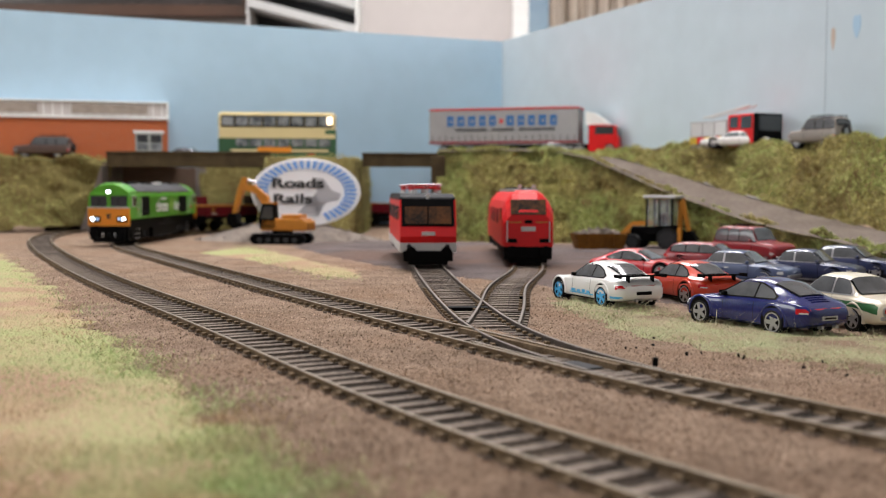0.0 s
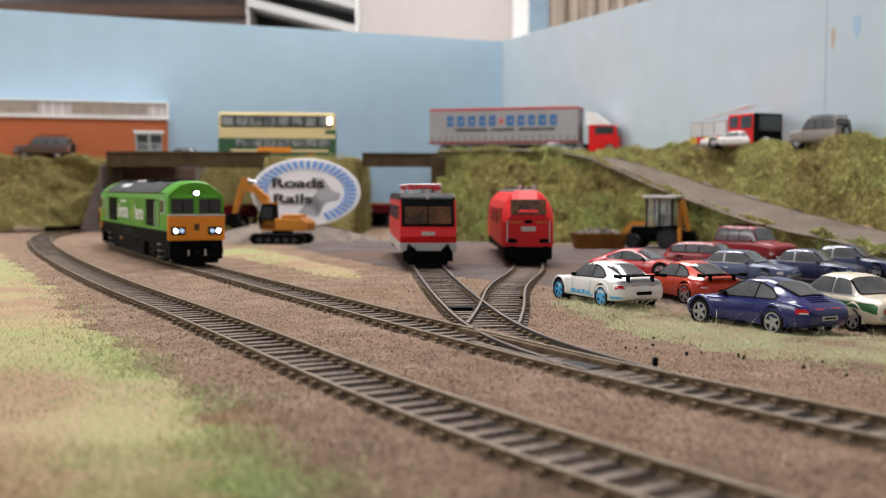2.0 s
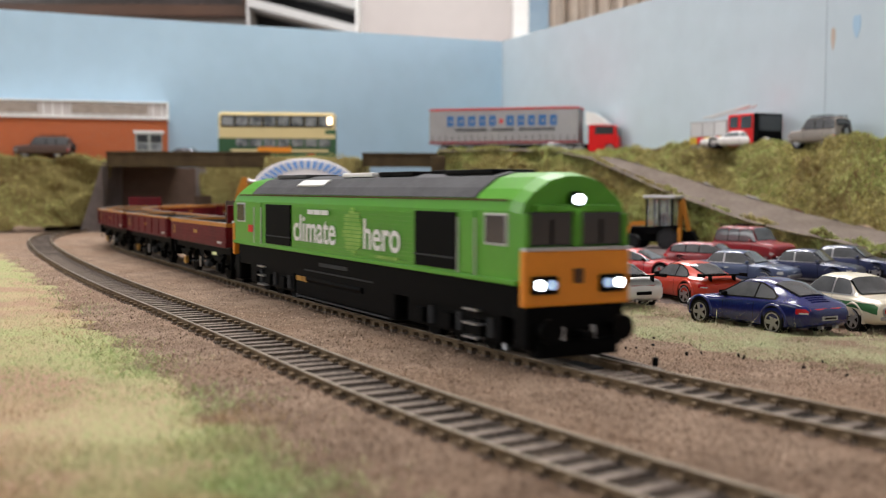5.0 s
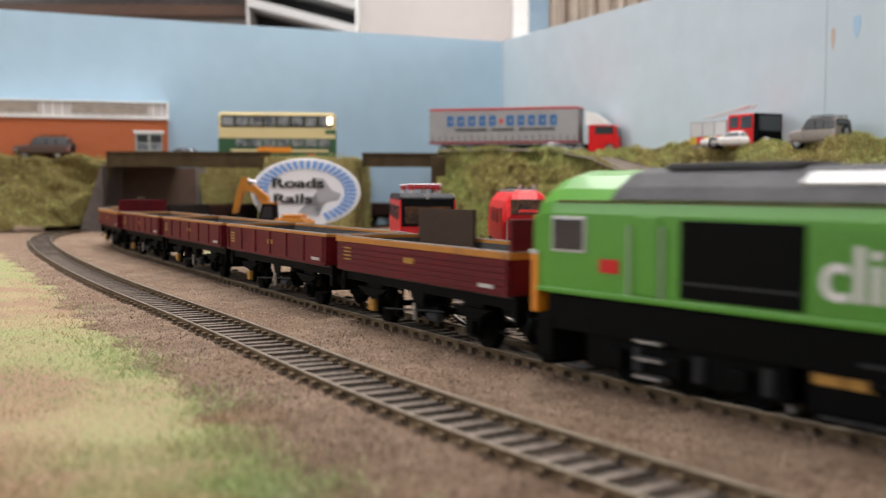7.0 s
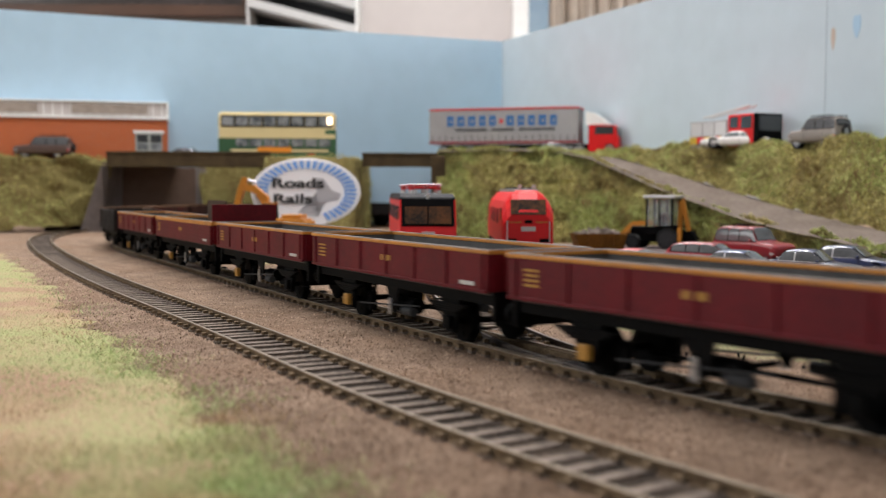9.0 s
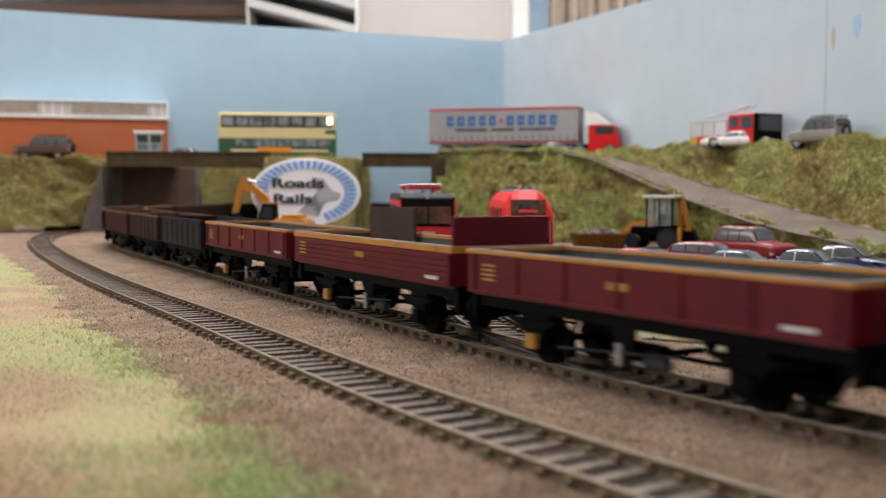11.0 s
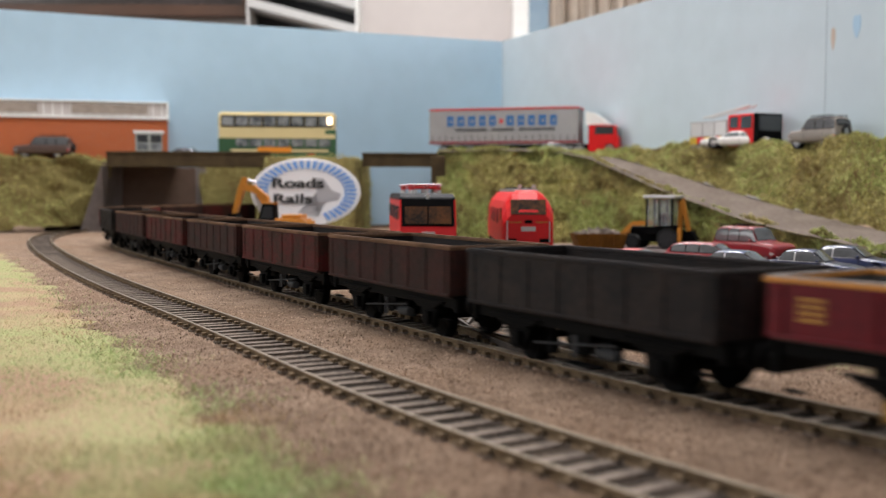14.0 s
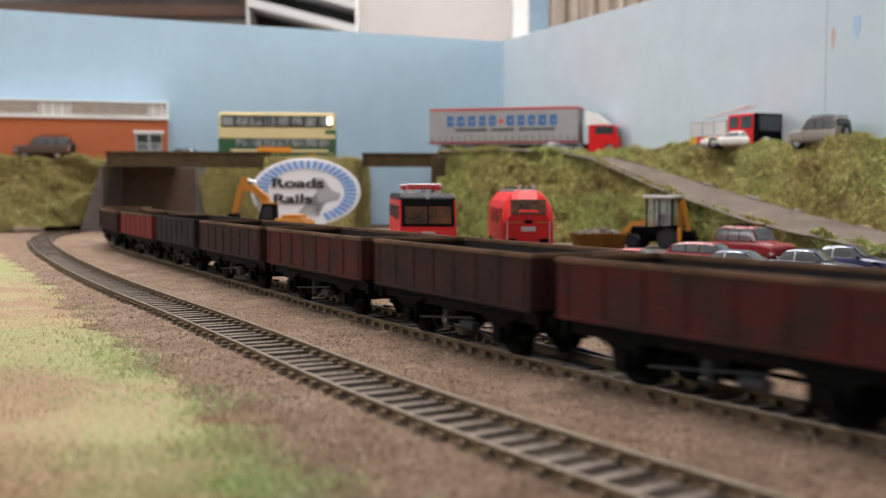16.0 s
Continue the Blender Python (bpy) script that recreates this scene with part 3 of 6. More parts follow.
    if sheet:
        part("board", box(-h + 4, -h + 44, W - 3.6, W - 2.4, z0 + 2, z1 + 10), BROWN_BOARD, w, "brown card standing upright in the wagon")
    # underframe
    part("solebar", box(-h, h, -14.5, -13, z0 - 4.2, z0 - 0.2, 0.2), DARK, w)
    part("solebar", box(-h, h, 13, 14.5, z0 - 4.2, z0 - 0.2, 0.2), DARK, w)
    part("headstock", box(h - 1, h + 0.8, -15.5, 15.5, 9.5, z0 - 0.2, 0.2), DARK, w)
    part("headstock", box(-h - 0.8, -h + 1, -15.5, 15.5, 9.5, z0 - 0.2, 0.2), DARK, w)
    for x in (-1, 1):
        for y in (-11.5, 11.5):
            bm = bmesh.new()
            add_tube(bm, (x * (h + 0.5), y, 12), (x * (h + 4.2), y, 12), 1.2)
            add_tube(bm, (x * (h + 4.2), y, 12), (x * (h + 5), y, 12), 3.0, n=16)
            part("buffer", bm, DARK, w)
    ax = L * 0.29
    sets = []
    for x in (-ax, ax):
        sets.append(wheelset(w, x))
        for y in (-1, 1):
            bm = bmesh.new()
            add_loft(bm, [[(x - 6, yy, z0 - 4), (x - 2.6, yy, 3.2), (x + 2.6, yy, 3.2), (x + 6, yy, z0 - 4)] for yy in (y * 12.6, y * 14.2)])
            part("axle_guard", bm, DARK, w)
            part("axle_box", box(x - 2.1, x + 2.1, y * 14.9 - 0.9, y * 14.9 + 0.9, 4.2, 8.2, 0.4), YELLOW_MARK if (marks and x < 0) else DARK, w)
            bm = bmesh.new()
            for k in range(4):
                add_box(bm, x - 11 + k * 1.8, x + 11 - k * 1.8, y * 14.6 - 0.9, y * 14.6 + 0.9, 11.4 - k * 0.7, 12.0 - k * 0.7)
            part("leaf_spring", bm, DARK, w)
    for y in (-1, 1):
        part("brake_lever", tube((-ax * 0.7, y * 14.8, 6), (ax * 0.5, y * 14.8, 9), 0.3, n=8), DARK_GREY, w)
        part("v_hanger", prism([(-7, z0 - 4), (-1.2, 5.2), (0.6, 5.2), (3, z0 - 4)], y * 13.9 - 0.3, y * 13.9 + 0.3), DARK, w)
        for x in (-1, 1):
            part("brake_shoe", box(x * (ax - 8.2) - 1.2, x * (ax - 8.2) + 1.2, y * 8.6 - 1.3, y * 8.6 + 1.3, 2.6, 9.6, 0.4), DARK, w)
            part("brake_hanger", tube((x * (ax - 9), y * 8.6, 8), (x * (ax - 12), y * 8.6, z0 - 3), 0.6, n=8), DARK, w)
            part("step_iron", box(x * (h - 5) - 2.2, x * (h - 5) + 2.2, y * 15.4 - 0.8, y * 15.4 + 0.8, 6.6, 7.2), DARK, w)
        part("release_handle", box(-3, -1.4, y * 14.9 - 0.3, y * 14.9 + 0.3, 4.4, 9.8, 0.1), STEEL if marks else DARK_GREY, w)
        part("small_tank", tube((6, y * 13.6, 6.4), (13, y * 13.6, 6.4), 1.5), DARK_GREY, w)
    part("brake_shaft", tube((-3, -13.4, 6), (-3, 13.4, 6), 0.8, n=10), DARK, w)
    part("pull_rod", tube((-ax + 8, 0, 6), (ax - 8, 0, 6), 0.6, n=8), DARK, w)
    part("brake_cylinder", tube((-4, -9, 7.5), (7, -9, 7.5), 2.6), DARK, w)
    return w, sets


def bogie(parent, x):
    b = part("bogie", box(x - 29, x + 29, -13.8, -11.4, 3.2, 12, 0.6), DARK, parent)
    part("side_frame", box(x - 29, x + 29, 11.4, 13.8, 3.2, 12, 0.6), DARK, b)
    part("bolster", box(x - 4, x + 4, -11, 11, 6, 13), DARK, b)
    out = []
    for dx in (-18, 0, 18):
        for y in (-1, 1):
            part("axle_box", box(x + dx - 2.6, x + dx + 2.6, y * 14.4 - 1.1, y * 14.4 + 1.1, 4.2, 9, 0.5), DARK, b)
            part("spring", tube((x + dx + 7, y * 14, 4.6), (x + dx + 7, y * 14, 10), 1.4, n=10), DARK_GREY, b)
        out.append(wheelset(parent, x + dx, 6.9))
    part("sand_pipe", tube((x + 26, -12, 8), (x + 29, -12, 1.5), 0.6, n=8), STEEL, b)
    return out


def diesel():
    """The green freight diesel: 267 over the cabs, 34 wide, 51 high; its front points along +x."""
    g = thing("diesel_locomotive", "bright green freight diesel locomotive with orange cab fronts and lit lamps", "locomotive")
    H, W = 127.0, 17.2
    sec = [(-W, 21.0), (-W, 40.2), (-W + 0.9, 43.2), (-13.2, 46.2), (-8.5, 49.4), (-3, 50.8), (3, 50.8), (8.5, 49.4), (13.2, 46.2), (W - 0.9, 43.2), (W, 40.2), (W, 21.0)]
    bm = bmesh.new()
    add_loft(bm, [[(x, y * k, 21.0 + (z - 21.0) * q) for y, z in sec] for x, k, q in ((-H + 1, 0.97, 0.96), (-H + 6, 1, 1), (H - 6, 1, 1), (H - 1, 0.97, 0.96))])
    body = part("body", bm, GREEN, g)
    # grey roof between the cabs
    bm = bmesh.new()
    rsec = [(-16.35, 43.7), (-13.4, 46.6), (-8.7, 49.8), (-3, 51.2), (3, 51.2), (8.7, 49.8), (13.4, 46.6), (16.35, 43.7), (15.8, 43.6), (0, 46), (-15.8, 43.6)]
    add_loft(bm, [[(x, y, z) for y, z in rsec] for x in (-H + 26, H - 26)])
    roof = part("roof", bm, ROOF_GREY, body)
    for x0, x1, mt in ((-92, -56, ROOF_GREY), (-17, 11, WHITE), (16, 44, DARK), (66, 96, DARK)):
        part("roof_grille", box(x0, x1, -7.5, 7.5, 50.4, 52.0, 0.5), mt, roof)
    for y in (-1, 1):
        part("cantrail_line", box(-H + 8, H - 8, y * (W - 0.75) - 0.2, y * (W - 0.75) + 0.2, 42.9, 43.4), RUST_RIM, roof, "thin brown cantrail line")
    part("exhaust", box(50, 62, -4, 4, 50, 52.2, 0.6), DARK, roof)
    slope = [(-51, -13.2, 46.9), (-22, -13.2, 46.9), (-22, -9.0, 49.8), (-51, -9.0, 49.8)]
    part("roof_panel", quad_panel(slope, 0, 1, 0.05, 0.8, 0.5, 0.6), WHITE, roof, "clean white roof hatch")
    for y in (-1, 1):
        for x0, x1 in ((66, 92), (-78, -47)):
            part("side_grille", box(x0, x1, y * (W + 0.3) - 0.4, y * (W + 0.3) + 0.4, 22.6, 39.4, 0.2), DARK, body, "black slatted air intake")
            part("grille_sill", box(x0, x1, y * (W + 0.7) - 0.3, y * (W + 0.7) + 0.3, 25.8, 26.3), DARK_GREY, body)
        for k in range(12):
            part("corrugation", box(-45, 78, y * (W + 0.25) - 0.2, y * (W + 0.25) + 0.2, 23.0 + k * 1.4, 23.3 + k * 1.4), GREEN, body)
        part("sill", box(-H + 2, H - 2, y * W - 0.8, y * W + 0.8, 20.6, 22.0, 0.3), GREEN, body)
        for c in (-1, 1):
            x = c * (H - 13)
            part("cab_window", box(x - 5.4, x + 5.4, y * (W + 0.2) - 0.3, y * (W + 0.2) + 0.3, 31.4, 39.0, 0.3), GLASS_DARK, body)
            part("window_frame", box(x - 6.1, x + 6.1, y * (W + 0.1) - 0.25, y * (W + 0.1) + 0.25, 30.8, 39.6, 0.3), LIGHT_GREY, body)
            part("cab_door", box(c * (H - (39 if c < 0 else 28)) - 3.6, c * (H - (39 if c < 0 else 28)) + 3.6, y * (W + 0.1) - 0.4, y * (W + 0.1) + 0.4, 22.2, 40.0, 0.3), GREEN, body)
            for dx in (-5, 5):
                part("grab_rail", tube((c * (H - (39 if c < 0 else 28)) + dx, y * (W + 0.9), 22), (c * (H - (39 if c < 0 else 28)) + dx, y * (W + 0.9), 38), 0.3, n=6), LIGHT_GREY, body)
            part("badge", box(c * (H - 27) - 3, c * (H - 27) + 3, y * (W + 0.2) - 0.2, y * (W + 0.2) + 0.2, 26.6, 29.8), RED_LOCO, body)
        turn = pose(0, 0, 0, 90, 0, 0) if y < 0 else pose(0, 0, 0, 90, 0, 180)
        for txt, x in (("climate", -21.3), ("hero", 40.5)):
            spread = Matrix.Diagonal((1.05, 1, 1, 1))
            curve_text(txt, 14.8, WHITE, body, Matrix.Translation(((x if y < 0 else -x) * MM, y * (W + 0.47) * MM, 30.0 * MM)) @ turn @ spread, depth=0.05, bold=0.2)
        for x0, x1 in ((-27, -21.5), (-20.5, -14), (-13, -6)):
            a, b = (x0, x1) if y < 0 else (-x1, -x0)
            part("slogan_bar", box(a, b, y * (W + 0.6) - 0.1, y * (W + 0.6) + 0.1, 36.2, 38.0), WHITE, body)
        a, b = (36, 54) if y < 0 else (-54, -36)
        part("slogan_bar", box(a, b, y * (W + 0.6) - 0.1, y * (W + 0.6) + 0.1, 22.9, 23.9), PALE_GREEN, body)
        cx = 16.5 if y < 0 else -16.5
        bm = bmesh.new()
        ring = [(cx + (8.2 + (0.9 if i % 4 < 2 else -0.4)) * math.cos(i * math.pi / 16), 31 + (7.6 + (0.9 if i % 4 < 2 else -0.4)) * math.sin(i * math.pi / 16)) for i in range(32)]
        add_loft(bm, [[(px, y * (W + d), pz) for px, pz in ring] for d in (0.1, 0.40)])
        part("leaf_emblem", bm, PALE_GREEN, body, "pale green round leaf emblem")
    for c in (-1, 1):
        X = c * H
        def slab(name, d0, d1, y0, y1, z0, z1, material, bev=0.2, label=""):
            a, b = sorted((X + c * d0, X + c * d1))
            return part(name, box(a, b, y0, y1, z0, z1, bev), material, body, label)
        slab("cab_front", -1.2, 1.2, -W, W, 15.0, 30.0, ORANGE, 0.6, "orange warning panel")
        slab("front_ledge", -0.6, 1.9, -W, W, 29.8, 30.7, LIGHT_GREY)
        for y in (-1, 1):
            a, b = sorted((y * 1.6, y * 14.8))
            slab("windscreen", -1.6, 0.3, a, b, 31.2, 40.0, GLASS_DARK, 0.3)
            slab("wiper", 0.3, 0.7, y * 8 - 0.3, y * 8 + 0.3, 31.4, 38, DARK, 0.1)
            slab("pillar", -1.5, 0.8, y * 15.9 - 0.8, y * 15.9 + 0.8, 30.6, 39.6, GREEN, 0.3)
            lamp = part("headlamp", box(min(X + c * 1.1, X + c * 2.1), max(X + c * 1.1, X + c * 2.1), y * 11 - 4.2, y * 11 + 4.2, 18.4, 23.2, 0.8), DARK, body)
            for dy in (-1.9, 1.9):
                part("lens", tube((X + c * 2.0, y * 11 + dy, 20.9), (X + c * 2.7, y * 11 + dy, 20.9), 1.35, n=16), (LAMP_LIT if dy * y > 0 else LAMP_DIM) if c > 0 else GLASS_DARK, lamp, "lit white lamp" if c > 0 else "")
            bm = bmesh.new()
            add_tube(bm, (X, y * 11.5, 9), (X + c * 5, y * 11.5, 9), 1.6)
            add_tube(bm, (X + c * 5, y * 11.5, 9), (X + c * 6.2, y * 11.5, 9), 3.4, n=16)
            part("buffer", bm, DARK, g)
        slab("mid_pillar", -1.5, 0.8, -1.5, 1.5, 30.6, 40.6, GREEN, 0.3)
        slab("brow", -1.8, 0.6, -13, 13, 40.0, 42, GREEN, 0.5)
        top = part("marker_lamp", tube((X - c * 2, 0, 43.4), (X + c * 0.8, 0, 43.4), 2.2, n=20), DARK, body)
        part("lens", tube((X + c * 0.7, 0, 43.4), (X + c * 1.5, 0, 43.4), 1.4, n=20), LAMP_LIT if c > 0 else GLASS_DARK, top)
        slab("emblem", 1.2, 1.6, -1.6, 1.6, 21, 25, RUST_RIM, 0.2)
        slab("buffer_beam", -6, 0.6, -16, 16, 3.5, 15.2, DARK, 1.0)
        slab("snow_plough", -3, 2.2, -13, 13, 1.4, 6, DARK, 0.8)
        slab("coupling", 0.5, 7, -1.4, 1.4, 6.5, 8.5, DARK, 0.4)
        for y in (-1, 1):
            slab("air_pipe", 0.6, 1.8, y * 5 - 0.5, y * 5 + 0.5, 3, 9.5, LIGHT_GREY)
            for k in range(3):
                part("step", box(c * (H - (39 if c < 0 else 28)) - 4, c * (H - (39 if c < 0 else 28)) + 4, y * 15.6 - 1.4, y * 15.6 + 1.4, 3.5 + k * 4, 4.1 + k * 4), STEEL, g)
    part("underframe", box(-H + 4, H - 4, -15.6, 15.6, 11.5, 21.2), DARK, g)
    part("fuel_tank", box(-48, 46, -15.2, 15.2, 2.2, 13.2, 1.6), DARK, g)
    part("air_tank", tube((-34, -14.6, 10.3), (20, -14.6, 10.3), 1.5), DARK, g)
    part("warning_plate", box(-46, -39.5, -15.6, -15.1, 9.0, 11.0), YELLOW_MARK, g)
    part("warning_plate", box(-38.8, -33, -15.6, -15.1, 9.0, 11.0), YELLOW_MARK, g)
    for x0, x1, z0, z1 in ((-36, 30, 13.6, 14.2), (-20, 8, 16.2, 17.6), (-44, 44, 2.6, 3.2)):
        for y in (-1, 1):
            part("pipe_run", box(x0, x1, y * 15.7 - 0.3, y * 15.7 + 0.3, z0, z1, 0.15), DARK_GREY, g)
    return g, bogie(g, 82) + bogie(g, -82)


# places along the train, millimetres behind the front of the locomotive: (front, rear)
LOCO, LOCO_SETS = diesel()
TRAIN = [(LOCO, LOCO_SETS, 126.0, 82.0, 6.9)]
ends = [260, 387, 529, 670, 806, 946, 1083, 1189, 1292, 1400, 1505, 1617, 1732, 1840, 1964, 2072, 2180]
kinds = [("planked", MAROON, RIM_YELLOW, INSIDE_GREY, True, True, "maroon planked open wagon carrying an upright brown card")]
kinds += [("ribbed", MAROON, RIM_YELLOW, INSIDE_GREY, True, False, "clean maroon ribbed open wagon with a yellow top edge")] * 3
kinds += [("planked", MAROON, RIM_YELLOW, INSIDE_GREY, True, True, "maroon planked open wagon carrying an upright brown card"),
          ("ribbed", MAROON, RIM_YELLOW, INSIDE_GREY, True, False, "clean maroon ribbed open wagon with a yellow top edge"),
          ("ribbed", BLACK_WORN, BLACK_WORN, BLACK_WORN, False, False, "sooty black ribbed open wagon, markings worn away"),
          ("ribbed", BROWN_WORN, RUST_RIM, BLACK_WORN, False, False, "grimy dark brown ribbed open wagon"),
          ("ribbed", MAROON_WORN, RUST_RIM, BLACK_WORN, False, False, "worn maroon ribbed open wagon with rusty edges"),
          ("ribbed", BROWN_WORN, RUST_RIM, BLACK_WORN, False, False, "grimy dark brown ribbed open wagon"),
          ("ribbed", MAROON_WORN, RUST_RIM, BLACK_WORN, False, False, "worn maroon ribbed open wagon with rusty edges"),
          ("ribbed", BROWN_WORN, RUST_RIM, BLACK_WORN, False, False, "grimy dark brown ribbed open wagon"),
          ("ribbed", BLACK_WORN, BLACK_WORN, BLACK_WORN, False, False, "sooty black ribbed open wagon"),
          ("ribbed", RED_BRIGHT, RUST_RIM, BLACK_WORN, False, False, "brighter red ribbed open wagon"),
          ("ribbed", BROWN_WORN, RUST_RIM, BLACK_WORN, False, False, "grimy dark brown ribbed open wagon"),
          ("ribbed", MAROON_WORN, RUST_RIM, BLACK_WORN, False, False, "worn maroon ribbed open wagon with rusty edges")]
for i, (style, bodym, rimm, ins, marks, sheet, label) in enumerate(kinds):
    a, b = ends[i] + 1, ends[i + 1] - 1
    L = b - a - 9
    ob, sets = wagon("open_wagon", L, bodym, rimm, style, label, ins, marks, sheet)
    TRAIN.append((ob, sets, (a + b) / 2, L * 0.29, 6.2))


def travelled(t):
    """Place of the locomotive's front along the main line, millimetres, at t seconds."""
    u = t - 4.2
    return 130.97 * u - 0.285 * u * u + 0.0054 * u ** 3


def motions():
    for ob, sets, behind, half, r in TRAIN:
        rows = []
        for k in range(0, 81):
            t = k * 0.2
            s = travelled(t) - behind
            xa, ya, _ = at_line(MAIN, s + half)
            xb, yb, _ = at_line(MAIN, s - half)
            rows.append((t, pose((xa + xb) / 2 * MM, (ya + yb) / 2 * MM, 0, 0, 0, math.degrees(math.atan2(ya - yb, xa - xb)))))
        walk(ob, rows)
        for ws in sets:
            x = ws.matrix_basis.translation.x
            turns = []
            for k in range(0, 241):
                turns.append((k / 15, pose(x, 0, r * MM, 0, math.degrees(travelled(k / 15) / r), 0)))
            walk(ws, turns)


# ---- road vehicles ----
def road_wheel(parent, x, y, r, w, rim_mat, spokes=5):
    wh = part("wheel", wheel_bm(r, w), TYRE, parent, at=pose(x * MM, y * MM, r * MM))
    s = math.copysign(1, y)
    bm = bmesh.new()
    add_tube(bm, (0, s * w * 0.25, 0), (0, s * w * 0.34, 0), r * 0.70, n=20)
    part("rim_back", bm, DARK_GREY, wh)
    bm = bmesh.new()
    for k in range(spokes):
        a = 2 * math.pi * k / spokes
        got = add_box(bm, 0, r * 0.68, s * w * 0.4 - 0.25, s * w * 0.4 + 0.25, -r * 0.15, r * 0.15)
        bmesh.ops.rotate(bm, cent=(0, 0, 0), matrix=Matrix.Rotation(a, 3, "Y"), verts=got)
    add_tube(bm, (0, s * w * 0.3, 0), (0, s * w * 0.5, 0), r * 0.16, n=10)
    ring = [(r * 0.66, s * w * 0.25), (r * 0.66, s * w * 0.5), (r * 0.75, s * w * 0.51), (r * 0.75, s * w * 0.25)]
    add_loft(bm, [[(q * math.cos(a), yy, q * math.sin(a)) for q, yy in ring] for a in [2 * math.pi * i / 20 for i in range(21)]], closed=False)
    part("rim", bm, rim_mat, wh)
    return wh


def eased(knots, x):
    """A soft curve through knots (x, value)."""
    k = np.array(knots, float)
    d = np.linspace(-1.6, 1.6, 9)
    w = np.hanning(11)[1:-1]
    return float((np.interp(x + d, k[:, 0], k[:, 1]) * w).sum() / w.sum())


